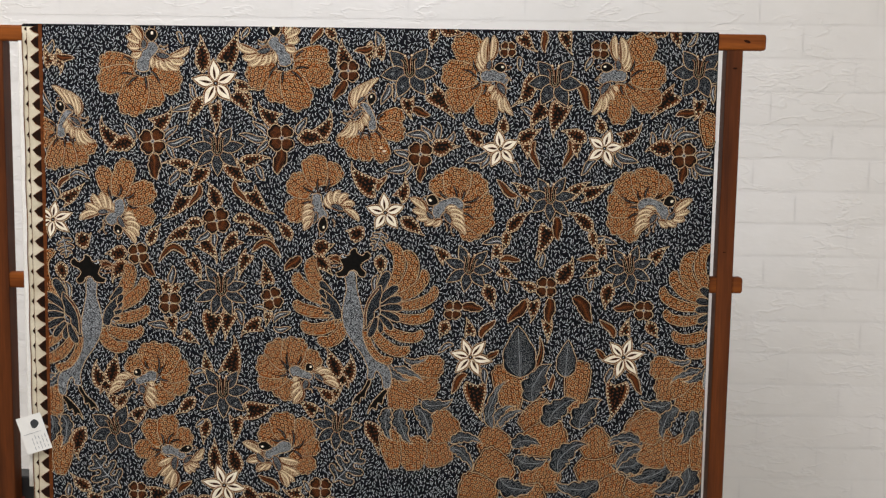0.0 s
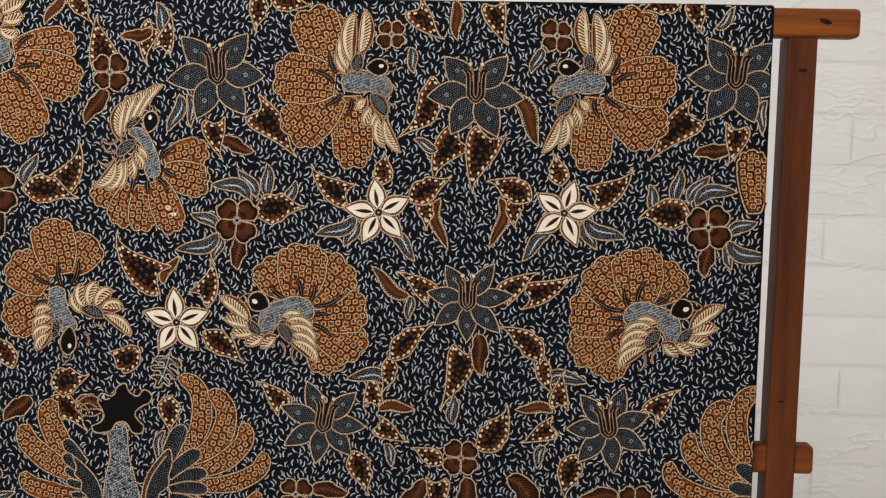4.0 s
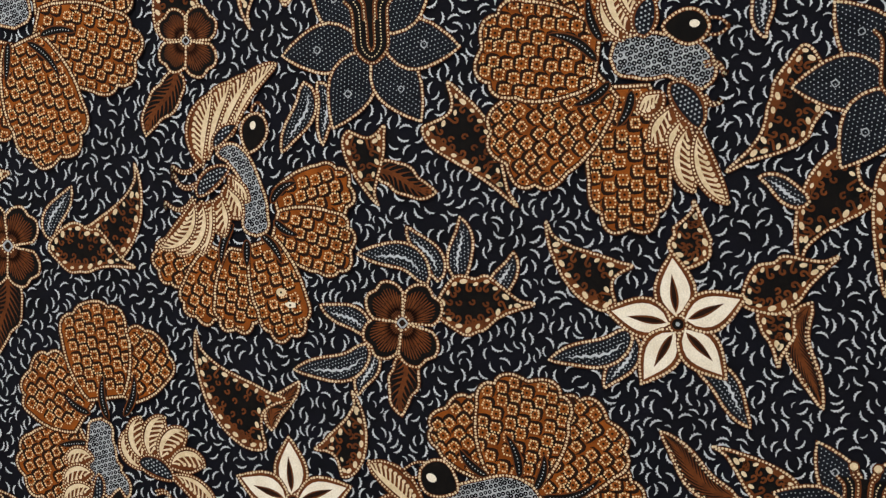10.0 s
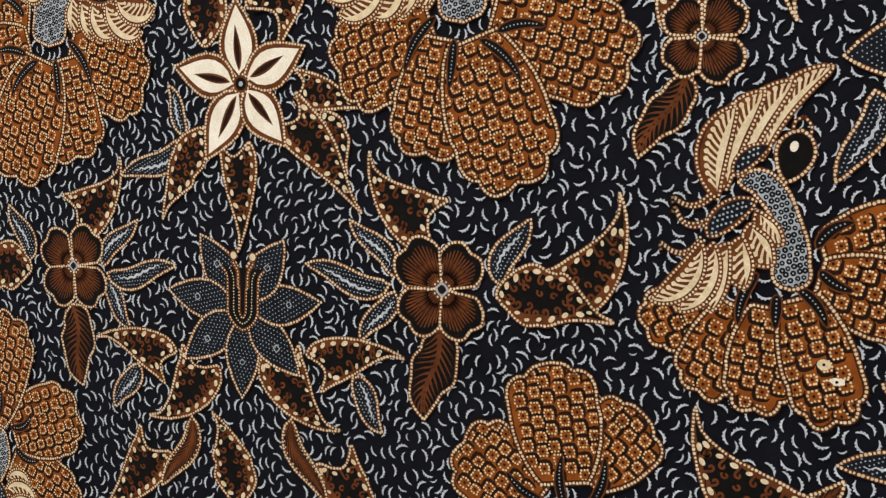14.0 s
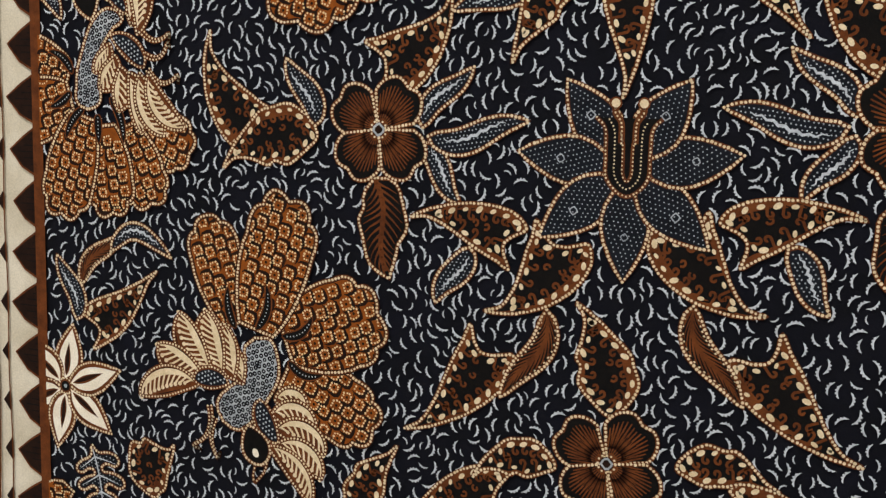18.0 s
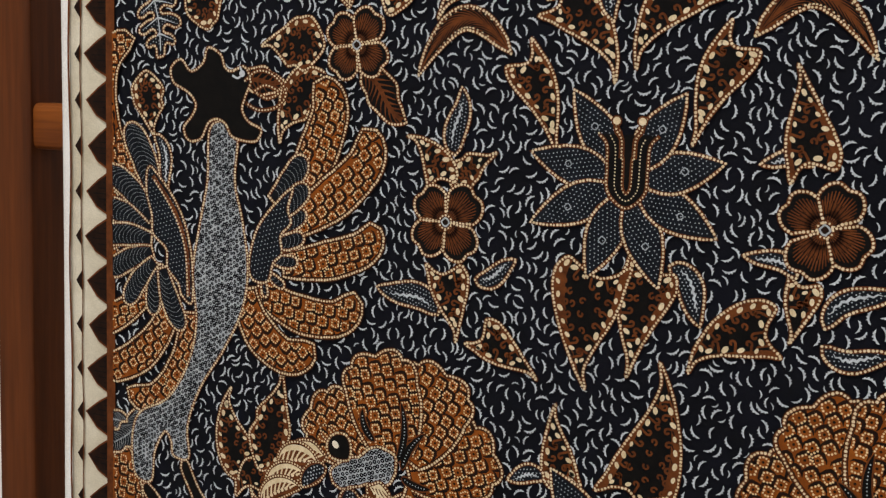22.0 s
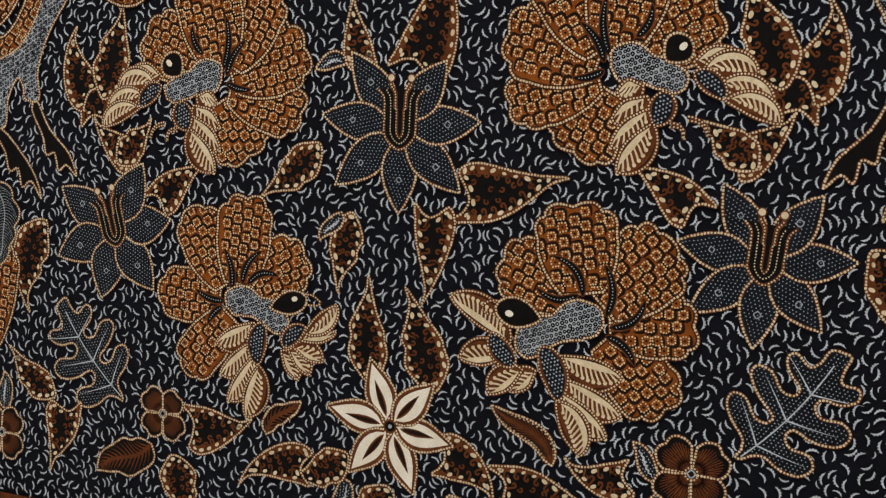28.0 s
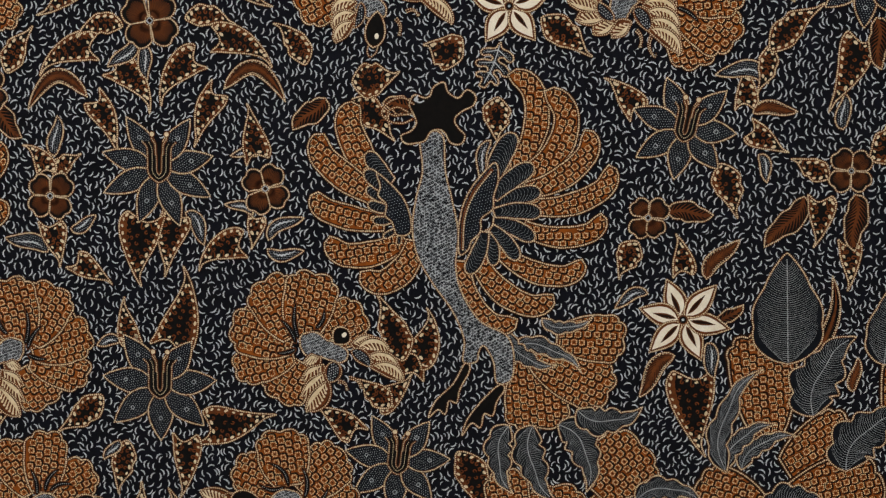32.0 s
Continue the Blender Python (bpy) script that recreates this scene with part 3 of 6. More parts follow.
def feather(pr, root, tip, width, bend, j, sg):
    """One wing feather: a cream vane combed into round drops, beside a brown band."""
    sp = spine(root, tip, bend, 15)
    n = np.linalg.norm(tip - root)
    u = np.linspace(0, 1, 17)
    w = width * 0.54 * np.sin(math.pi * u ** 1.10) ** 0.66
    edge = np.vstack((along(sp, u, w), along(sp, u[-2:0:-1], -w[-2:0:-1])))
    pr.fill(edge, "umber", j, True)
    pr.strip(along(sp, u, -sg * w * 0.20), np.maximum(w * 1.15, 1e-5), "rust", j + 1)
    q = np.linspace(0.06, 0.97, 14)
    wq = np.interp(q, u, w)
    pr.strip(along(sp, q, sg * wq * 0.58), np.maximum(wq * 0.44, 0.0005), "cream", j + 2)
    k = np.linspace(0, 1, 5)
    for a in np.linspace(0.10, 0.90, max(6, int(n / 0.0027))):
        wa = float(np.interp(a, u, w))
        reach = np.clip(a + 0.0030 / n * k, 0, 1)
        pr.strip(along(sp, reach, sg * wa * (0.45 - 0.80 * k)), min(0.0010, wa * 0.42) * (0.75 + 0.25 * k), "cream", j + 3)
        pr.dots(along(sp, reach[-1:], sg * np.array([-wa * 0.40])), min(0.00095, wa * 0.32), "cream", j + 4, 8)
    pr.strip(np.vstack((edge, edge[:1])), 0.0018, "rust", j + 5)
    pr.dots(resample(np.vstack((edge, edge[:1])), 0.0015), 0.00050, "cream", j + 6)


def shoulder(pr, p0, p1, width, bend, j):
    """The blue root of a wing, edged with short pale barbs."""
    sh = spine(p0, p1, bend, 9)
    u = np.linspace(0, 1, 15)
    w = width * 0.5 * np.sin(math.pi * u ** 0.9) ** 0.65
    edge = np.vstack((along(sh, u, w), along(sh, u[-2:0:-1], -w[-2:0:-1])))
    pr.fill(edge, "rust", j, True)
    core = np.vstack((along(sh, u, w * 0.74), along(sh, u[-2:0:-1], -w[-2:0:-1] * 0.74)))
    pr.fill(core, "blue", j + 1)
    pr.dots(lattice(core, 0.0017, 0.4, 0.0006), 0.00046, "pale", j + 2, 6)
    pr.outline(edge, j + 2, True, 0.0014, 0.0015, 0.00046)


def fan_bird(hub, body, head, tail, quills, wings, claws, twin=0):
    """A bird with a fan tail; all places and widths in millimetres from the root of its tail."""
    for s in ((1, -1) if twin else (1,)):
        draw_bird(np.asarray(hub, float), body, head, tail, quills, wings, claws, s)


def draw_bird(hub, body, head, tail, quills, wings, claws, s):
    def at(x, z):
        p = hub + np.array((x, z)) / 1000
        return p if s > 0 else flip(p, hub)

    lv = 130
    ctrl = smooth([at(x, z) for x, z, w in body], 6)
    wide = np.interp(np.linspace(0, len(body) - 1, len(ctrl)), np.arange(len(body)), [w for x, z, w in body]) / 2000
    u = np.linspace(0, 1, 25)
    w = np.interp(u, np.linspace(0, 1, len(ctrl)), wide) * np.sqrt(np.clip(1 - np.abs(2 * u - 1) ** 9, 0, 1)) * (1 + 0.05 * np.sin(u * 23))
    edge = np.vstack((along(ctrl, u, w), along(ctrl, u[-2:0:-1], -w[-2:0:-1])))
    pr = Print(lv + 44)
    pr.fill(edge, "pale", 0, True)
    spots = lattice(edge, 0.00215, 0.35, 0.0004)
    pr.dots(spots, 0.00104 * rng.uniform(0.85, 1.1, len(spots)), "navy", 1, 8)
    pr.dots(spots, 0.00034, "pale", 2, 5)
    pr.rim(edge, 2, 0.0018)
    pr.outline(edge, 3)
    bird = pr.done("fan_tailed_bird", cloth, "printed bird with golden-brown fan tail and speckled body")
    for i, (x0, z0, x1, z1, width, scallops) in enumerate(tail):
        p0, p1 = at(x0, z0), at(x1, z1)
        e = lobe_outline(p0, p1, width / 1000 / np.linalg.norm(p1 - p0), 0.0, int(scallops), 0.13, 0.56, 0.52)
        f = Print(lv + i * 7)
        f.fill(e, "sogan", 0, True)
        scales(f, e, math.atan2(*(p1 - p0)[::-1]), 1)
        f.rim(e, 3, 0.0024)
        f.outline(e, 4)
        f.done("tail_lobe", bird)
    for x0, z0, x1, z1, bend in quills:
        p0, p1 = at(x0, z0), at(x1, z1)
        cs = spine(p0, p1, bend * s, 11)
        uu = np.linspace(0, 1, 13)
        ww = 0.0017 * np.sin(math.pi * uu ** 0.7) ** 0.6
        e = np.vstack((along(cs, uu, ww), along(cs, uu[-2:0:-1], -ww[-2:0:-1])))
        q = Print(lv + 45)
        q.strip(np.vstack((e, e[:1])), 0.0012, "rust", -1)
        q.fill(e, "black", 0)
        q.dots(resample(along(cs, np.linspace(0.12, 0.9, 10), np.zeros(10)), 0.0014), 0.00034, "pale", 1, 5)
        q.done("tail_quill", bird)
    for k, (root, feathers) in enumerate(wings):
        pr = Print(lv + 52 + k * 56)
        for i, (x0, z0, x1, z1, width, bend) in enumerate(feathers):
            # the cream side lies away from the feather that overlaps it
            j = min(i + 1, len(feathers) - 1)
            other, mine = (at((feathers[m][0] + feathers[m][2]) / 2, (feathers[m][1] + feathers[m][3]) / 2) for m in ((j, i) if j != i else (i, i - 1)))
            d, step = at(x1, z1) - at(x0, z0), other - mine
            away = -1 if d[0] * step[1] - d[1] * step[0] > 0 else 1
            feather(pr, at(x0, z0), at(x1, z1), width / 1000, bend * s, i * 7, away)
        x0, z0, x1, z1, width, bend = root
        shoulder(pr, at(x0, z0), at(x1, z1), width / 1000, bend * s, len(feathers) * 7 + 2)
        pr.done("wing", bird, "cream striped wing")
    if claws:
        g = Print(lv + 46)
        for x0, z0, x1, z1, bend in claws:
            line = spine(at(x0, z0), at(x1, z1), bend * s, 9)
            hook = line[-1] + (line[-3] - line[-1]) * 0.5 + np.array([-(line[-1] - line[-3])[1], (line[-1] - line[-3])[0]]) * 0.6 * s
            for off in (0.0009, -0.0009):
                path = smooth(np.vstack((along(line, np.linspace(0, 1, 6), np.linspace(off, off * 0.2, 6)), hook)), 3)
                g.strip(path, 0.0014, "rust", 0)
                g.dots(resample(path, 0.0015), 0.00046, "cream", 1)
        g.done("claw", bird)
    x0, z0, x1, z1, width, bx, bz, eye = head
    p0, p1, beak = at(x0, z0), at(x1, z1), at(bx, bz)
    sp = spine(p0, p1, 0.0, 9)
    uu = np.linspace(0, 1, 21)
    ww = width / 2000 * np.sin(math.pi * uu ** 1.25) ** 0.55
    e = np.vstack((along(sp, uu, ww), along(sp, uu[-2:0:-1], -ww[-2:0:-1])))
    h = Print(lv + 166)
    h.fill(e, "black", 0, True)
    h.outline(e, 1)
    d = p1 - p0
    h.dots([p0 + d * 0.68 + np.array((-d[1], d[0])) * 0.06 * eye * s], width / 1000 * 0.15, "ivory", 3, 10, 0.75, math.atan2(d[1], d[0]))
    side = np.array((-d[1], d[0])) / np.linalg.norm(d) * width / 1000
    for k in (-0.24, 0.24):
        line = smooth([p1 + side * k - d * 0.06, (p1 + beak) / 2 + side * k * 0.9, beak], 5)
        h.strip(line, 0.0013, "rust", 1)
        h.dots(resample(line, 0.0014), 0.00045, "cream", 2)
    h.done("head", bird, "black head with a white eye")


# ---------------------------------------------------------------- the crowned birds
def crowned_bird(side):
    """side 0: as drawn; 1: its mirror image over the first axis; 2: over the second."""
    s = 1 if side == 0 else -1

    def q(u, v):
        u, v = u - 775, v - 350
        p = np.array((-0.0317 + 0.0003975 * u + 0.000014 * v, 1.0492 + 0.00001 * u - 0.0003985 * v))
        if side == 1:
            p = flip(p, (-0.1, 1.0))
        if side == 2:
            p = flip(p, (0.1, 1.0))
        return p

    def curve(pts, n=7, closed=True):
        return smooth([q(*p) for p in pts], n, closed)

    # grey body with its two legs
    pr = Print(150)
    e = curve([(745, 242), (765, 231), (786, 242), (789, 300), (800, 350), (811, 410), (806, 470), (818, 520), (850, 568), (895, 592), (908, 625), (904, 672),
               (878, 678), (872, 640), (856, 612), (846, 622), (842, 640), (818, 640), (820, 600), (800, 550), (765, 500), (738, 450), (730, 400), (738, 345), (749, 300)], 6)
    pr.fill(e, "pale", 0, True)
    spots = lattice(e, 0.00200, 0.5, 0.0003)
    pr.dots(spots + rng.normal(0, 0.00012, spots.shape), 0.00102 * rng.uniform(0.75, 1.15, len(spots)), "navy", 1, 7)
    pr.dots(spots, 0.00026, "pale", 1.7, 5)
    pr.outline(e, 2)
    body = pr.done("crowned_bird", cloth, "printed crowned bird with speckled grey body and golden wings")
    # black crowned head
    pr = Print(160)
    e = curve([(770, 155), (788, 147), (795, 164), (813, 174), (828, 160), (843, 170), (839, 187), (818, 198), (806, 212), (813, 227), (824, 239), (817, 254), (799, 252), (788, 234),
               (776, 229), (763, 234), (754, 248), (737, 253), (719, 253), (712, 240), (730, 231), (739, 217), (733, 200), (727, 185), (736, 169), (754, 174), (764, 169)], 5)
    pr.fill(e, "black", 0, True)
    pr.outline(e, 1)
    pr.strip(curve([(742, 169), (739, 177), (745, 182), (753, 179)], 5, False), 0.0010, "white", 3)
    pr.dots([q(739, 177)], 0.0016, "white", 3.5, 9)
    # the beak, a looped line before the head
    for line in ([(735, 185), (717, 174), (695, 179), (678, 198), (690, 214), (715, 218), (734, 210)], [(724, 198), (706, 190), (688, 198), (703, 205), (716, 200)]):
        path = curve(line, 6, False)
        pr.strip(path, 0.0020, "rust", 1)
        pr.dots(resample(path, 0.0016), 0.0005, "cream", 2)
    pr.done("head", body, "black crowned head")
    # claws
    for pts in ([(822, 642), (800, 680), (768, 712), (755, 742), (772, 728), (785, 736), (792, 712), (806, 715), (812, 690), (830, 655)],
                [(882, 682), (850, 712), (825, 745), (815, 775), (832, 752), (848, 760), (855, 735), (870, 738), (878, 712), (892, 690)]):
        pr = Print(146)
        e = curve(pts, 5)
        pr.fill(e, "black", 0, True)
        pr.outline(e, 1)
        pr.done("claw", body)

    def wing_feather(a, b, width, bend, lev):
        """A long sausage-shaped feather whose tip curls over."""
        p0, p1 = q(*a), q(*b)
        n = np.linalg.norm(p1 - p0)
        t = np.linspace(0, 1, 21)[:, None]
        d = p1 - p0
        side = np.array([-d[1], d[0]])
        curl = -1.0 if bend * s > 0 else 1.0
        sp = p0 + d * (t - 0.10 * np.clip((t - 0.8) / 0.2, 0, 1) ** 2) + side * (bend * s * 4 * t * (1 - t) + curl * width * 0.42 * np.clip((t - 0.74) / 0.26, 0, 1) ** 1.8)
        u = np.linspace(0, 1, 25)
        w = width * n * 0.5 * (np.minimum(1, 0.6 + 0.9 * u) - 0.28 * u) * np.sqrt(np.clip(1 - np.clip((u - 0.84) / 0.16, 0, 1) ** 2, 0, 1))
        e = np.vstack((along(sp, u, w), along(sp, u[-2::-1], -w[-2::-1])))
        pr = Print(lev)
        pr.fill(e, "sogan", 0, True)
        d = p1 - p0
        scales(pr, e, math.atan2(d[1], d[0]), 1)
        pr.rim(e, 3, 0.0026)
        pr.outline(e, 4)
        pr.done("wing_feather", body)

    # small wing
    for i, (a, b, w, bend) in enumerate((((672, 318), (612, 185), 0.40, 0.08), ((678, 348), (548, 245), 0.34, 0.08), ((680, 392), (545, 355), 0.36, 0.06),
                                         ((715, 420), (572, 440), 0.36, 0.14), ((735, 425), (642, 505), 0.44, 0.20))):
        wing_feather(a, b, w, bend, 104 + i * 6)
    pr = Print(142)
    e = curve([(668, 305), (690, 322), (716, 352), (728, 390), (724, 412), (702, 414), (694, 392), (682, 380), (684, 360), (670, 345), (674, 328)], 5)
    pr.fill(e, "blue", 0, True)
    pr.dots(lattice(e, 0.0020, 0.3, 0.001), 0.0003, "pale", 1, 5)
    pr.outline(e, 2)
    pr.done("wing_shoulder", body, "slate-blue wing shoulder")
    for i, (u, v) in enumerate(((652, 268), (648, 300), (650, 330), (652, 358), (660, 388), (678, 418), (704, 432))):
        draw_plume(q(706 + (u - 700) * 0.2, 385 + (v - 385) * 0.55), q(u, v), 0.40, 0.05 * s, 130 + i % 2 * 5, body, "covert_feather", "", True)
    # great wing
    for i, (a, b, w, bend) in enumerate((((905, 300), (922, 118), 0.27, -0.20), ((925, 310), (990, 155), 0.32, -0.24), ((930, 335), (1058, 235), 0.29, -0.14),
                                         ((935, 362), (1098, 302), 0.26, -0.14), ((925, 400), (1078, 392), 0.28, -0.14), ((885, 440), (1040, 478), 0.28, -0.15),
                                         ((845, 455), (980, 545), 0.30, -0.16), ((818, 460), (908, 588), 0.30, -0.20))):
        wing_feather(a, b, w, bend, 96 + i * 6)
    for i, (u, v) in enumerate(((912, 236), (945, 292), (957, 338), (957, 376), (945, 422), (915, 458), (872, 468), (826, 482))):
        draw_plume(q(862 + (u - 862) * 0.12, 375 + (v - 375) * 0.3), q(u, v), 0.34, 0.06 * s, 144 + i % 2 * 5, body, "covert_feather", "", True)
    pr = Print(156)
    e = curve([(812, 446), (814, 385), (832, 335), (868, 292), (880, 290), (882, 318), (874, 345), (872, 368), (852, 385), (850, 408), (834, 425), (828, 440)], 5)
    pr.fill(e, "blue", 0, True)
    pr.dots(lattice(e, 0.0020, 0.3, 0.001), 0.0003, "pale", 1, 5)
    pr.strip(curve([(818, 440), (821, 385), (838, 340), (872, 298)], 6, False), 0.0024, "rust", 1)
    pr.dots(resample(curve([(819, 440), (823, 385), (840, 342), (872, 300)], 6, False), 0.0017), 0.0006, "cream", 2)
    pr.outline(e, 2)
    pr.done("wing_shoulder", body, "slate-blue wing shoulder")
    # tail
    for i, (a, b, w, bend) in enumerate((((985, 595), (1106, 598), 0.70, 0.0), ((942, 630), (1081, 696), 0.61, 0.0), ((942, 630), (952, 764), 0.83, 0.0),
                                         ((1053, 876), (1138, 787), 1.0, 0.0), ((910, 988), (890, 837), 0.51, 0.0), ((981, 995), (979, 864), 0.88, 0.0), ((1024, 966), (1119, 901), 0.92, 0.0))):
        p0, p1 = q(*a), q(*b)
        e = lobe_outline(p0, p1, w, bend, 4, 0.13, 0.62)
        pr = Print(82 - i * 6)
        pr.fill(e, "sogan", 0, True)
        d = p1 - p0
        scales(pr, e, math.atan2(d[1], d[0]), 1)
        pr.rim(e, 3, 0.0026)
        pr.outline(e, 4)
        pr.done("tail_lobe", body)
    for i, (a, b, w, bend) in enumerate((((908, 613), (1033, 631), 0.25, 0.05), ((899, 587), (968, 661), 0.34, -0.10), ((959, 562), (1045, 577), 0.28, -0.10),
                                         ((1021, 726), (1133, 745), 0.47, -0.10), ((900, 756), (879, 876), 0.42, -0.08), ((942, 755), (952, 896), 0.42, -0.05),
                                         ((987, 753), (1062, 859), 0.48, 0.10), ((1127, 892), (1242, 871), 0.39, 0.12), ((1119, 914), (1219, 979), 0.38, 0.10))):
        draw_plume(q(*a), q(*b), w, bend * s, 122 + i % 2 * 6, body, "tail_plume")


for which in (0, 1, 2):
    crowned_bird(which)

# ---------------------------------------------------------------- motifs laid out over the cloth
cream_flower(-0.2349, 1.3690, 0.0328, 95, 5, 0)
leaf("spotted", -0.2544, 1.3495, -0.2762, 1.3137, .36, 0, 0, 0)
leaf("spotted", -0.2357, 1.3457, -0.2329, 1.3023, .36, 0, -1, 0)
leaf("spotted", -0.2153, 1.3571, -0.1818, 1.3206, .36, .08, 1, 0)
leaf("spotted", -0.2095, 1.3668, -0.1771, 1.3596, .4, .05, 1, 0)
leaf("spotted", -0.1950, 1.3587, -0.1850, 1.3361, .4, .1, 0, 0)
leaf("blue", -0.2663, 1.3446, -0.2997, 1.3270, .34, .1, 0, 0)
leaf("blue", -0.2637, 1.3469, -0.2733, 1.3675, .4, 0, 0, 0)
brown_flower(-0.1383, 1.2908, 0.0234, 45, 0)
brown_flower(-0.3283, 1.2834, 0.0216, 50, 0)
leaf("rust", -0.1393, 1.2752, -0.1446, 1.2370, .62, 0, 0, 1)
leaf("blue", -0.1598, 1.2939, -0.1809, 1.3153, .36, -.08, 0, 1)
leaf("blue", -0.1619, 1.2906, -0.2016, 1.2955, .32, .06, 0, 1)
leaf("blue", -0.1595, 1.2877, -0.1746, 1.2657, .42, 0, 0, 1)
leaf("blue", -0.1142, 1.2953, -0.1022, 1.3213, .45, .08, 0, 1)
leaf("spotted", -0.1150, 1.2912, -0.0737, 1.2829, .5, .1, 0, 1)
leaf("spotted", -0.0902, 1.2898, -0.0665, 1.3290, .42, -.12, 1, 1)
leaf("spotted", -0.1399, 1.3126, -0.1726, 1.3384, .5, .1, -1, 1)
blue_flower(-0.2331, 1.2734, 0.0402, 90, 7, 0)
leaf("spotted", -0.2696, 1.2445, -0.3103, 1.2539, .4, -.05, 1, 1)
leaf("blue", -0.2905, 1.2418, -0.3037, 1.2198, .5, 0, 0, 1)
leaf("spotted", -0.2516, 1.2500, -0.2793, 1.2183, .5, .1, -1, 1)
leaf("rust", -0.2601, 1.2213, -0.2769, 1.1868, .34, .1, 0, 1)
leaf("spotted", -0.2772, 1.2079, -0.3096, 1.1704, .4, .05, -1, 1)
leaf("spotted", -0.2353, 1.1853, -0.2453, 1.2230, .5, -.06, 0, 0)
brown_flower(-0.2356, 1.1677, 0.0217, 55, 0)
leaf("blue", -0.2457, 1.1547, -0.2651, 1.1353, .46, .1, 0, 0)
leaf("blue", -0.2412, 1.1510, -0.2370, 1.1271, .5, 0, 0, 0)
leaf("spotted", -0.2547, 1.1633, -0.2851, 1.1570, .42, -.15, 0, 1)
leaf("spotted", -0.2709, 1.1520, -0.3119, 1.1322, .4, -.1, 1, 1)
leaf("spotted", -0.2007, 1.1454, -0.1480, 1.1509, .4, .12, -1, 1)
leaf("spotted", -0.1998, 1.1475, -0.2279, 1.1135, .42, -.1, 1, 1)
leaf("blue", -0.4714, 1.1963, -0.4815, 1.2240, .4, -.1, 0, 0)
leaf("spotted", -0.4675, 1.1941, -0.4355, 1.2199, .4, -.1, -1, 0)
leaf("blue", -0.4529, 1.2275, -0.4221, 1.2268, .3, .3, 0, 0)
leaf("rust", -0.4681, 1.2124, -0.4454, 1.2361, .3, .1, 0, 0)
cream_flower(-0.4783, 1.1660, 0.0276, 80, 6, 0)
oak_leaf(-0.4649, 1.1408, -0.4594, 1.1098, .8, 0)
leaf("spotted", -0.4440, 1.1305, -0.4219, 1.1428, .9, 0, 0, 1)
leaf("rust", -0.2798, 1.1142, -0.3218, 1.1039, .3, -.42, 0, 1)
leaf("spotted", -0.2793, 1.1135, -0.2622, 1.0775, .4, .12, 1, 1)
blue_flower(-0.2287, 1.0653, 0.0424, 90, 8, 0)
leaf("spotted", -0.2423, 1.0351, -0.2463, 0.9863, .55, 0, 1, 0)
leaf("spotted", -0.2120, 1.0352, -0.2198, 0.9930, .46, -.1, -1, 0)
leaf("blue", -0.2097, 1.0344, -0.1964, 1.0118, .5, .12, 0, 0)
brown_flower(-0.3521, 1.1167, 0.0180, 50, 0)
leaf("spotted", -0.3363, 1.1293, -0.3184, 1.1575, .44, .1, 0, 1)
leaf("spotted", -0.3685, 1.1161, -0.3985, 1.1189, .7, 0, 0, 1)
leaf("spotted", -0.3676, 1.1037, -0.3916, 1.0763, .5, -.1, 0, 1)
leaf("rust", -0.3495, 1.1057, -0.3266, 1.0842, .6, 0, 0, 1)
leaf("rust", -0.4112, 1.0990, -0.3890, 1.1006, .7, 0, 0, 1)
leaf("spotted", -0.4681, 1.1031, -0.4656, 1.0746, .6, 0, 0, 1)
leaf("blue", -0.4629, 1.0734, -0.4553, 1.0437, .3, .1, 0, 1)
brown_flower(-0.3066, 1.0436, 0.0190, 45, 0)
leaf("spotted", -0.3067, 1.0583, -0.3231, 1.0790, .5, -.1, 1, 0)
leaf("spotted", -0.3040, 1.0586, -0.2855, 1.0710, .5, .1, 0, 0)
leaf("blue", -0.3032, 1.0720, -0.3012, 1.1001, .45, 0, 0, 0)
leaf("spotted", -0.3041, 1.0266, -0.2976, 0.9971, .55, -.05, -1, 0)
leaf("blue", -0.2919, 1.0207, -0.2737, 1.0307, .5, -.1, 0, 0)
leaf("blue", -0.3086, 1.0036, -0.3391, 1.0128, .45, -.1, 0, 0)
leaf("spotted", -0.2898, 1.0012, -0.2637, 0.9860, .5, -.05, -1, 0)
brown_flower(-0.1533, 1.0529, 0.0190, 60, 0)
leaf("spotted", -0.1558, 1.0718, -0.1629, 1.1086, .45, .05, 1, 0)
leaf("blue", -0.1591, 1.0757, -0.1782, 1.0752, .4, -.15, 0, 0)
leaf("blue", -0.1622, 1.0343, -0.1822, 1.0410, .4, -.15, 0, 0)
leaf("spotted", -0.1570, 1.0343, -0.1605, 1.0119, .5, -.05, -1, 0)
leaf("spotted", -0.1661, 1.0166, -0.1995, 0.9976, .5, -.1, 1, 0)
leaf("blue", -0.1506, 1.0167, -0.1253, 1.0331, .36, .15, 0, 0)
leaf("blue", -0.1511, 1.0101, -0.1253, 1.0098, .4, -.15, 0, 0)
leaf("blue", -0.2571, 0.9401, -0.2735, 0.9372, .6, -.15, 0, 0)
leaf("spotted", -0.2497, 0.9372, -0.2555, 0.9694, .42, 0, -1, 0)
leaf("spotted", -0.2203, 0.9316, -0.2075, 0.9904, .42, -.05, 1, 0)
blue_flower(-0.2277, 0.9100, 0.0425, 90, 7, 0)
leaf("spotted", -0.2696, 0.9007, -0.3005, 0.8772, .42, .06, 0, 0)
leaf("blue", -0.2570, 0.8680, -0.2686, 0.8538, .5, 0, 0, 0)
leaf("spotted", -0.2510, 0.8683, -0.2592, 0.8325, .42, 0, 0, 0)
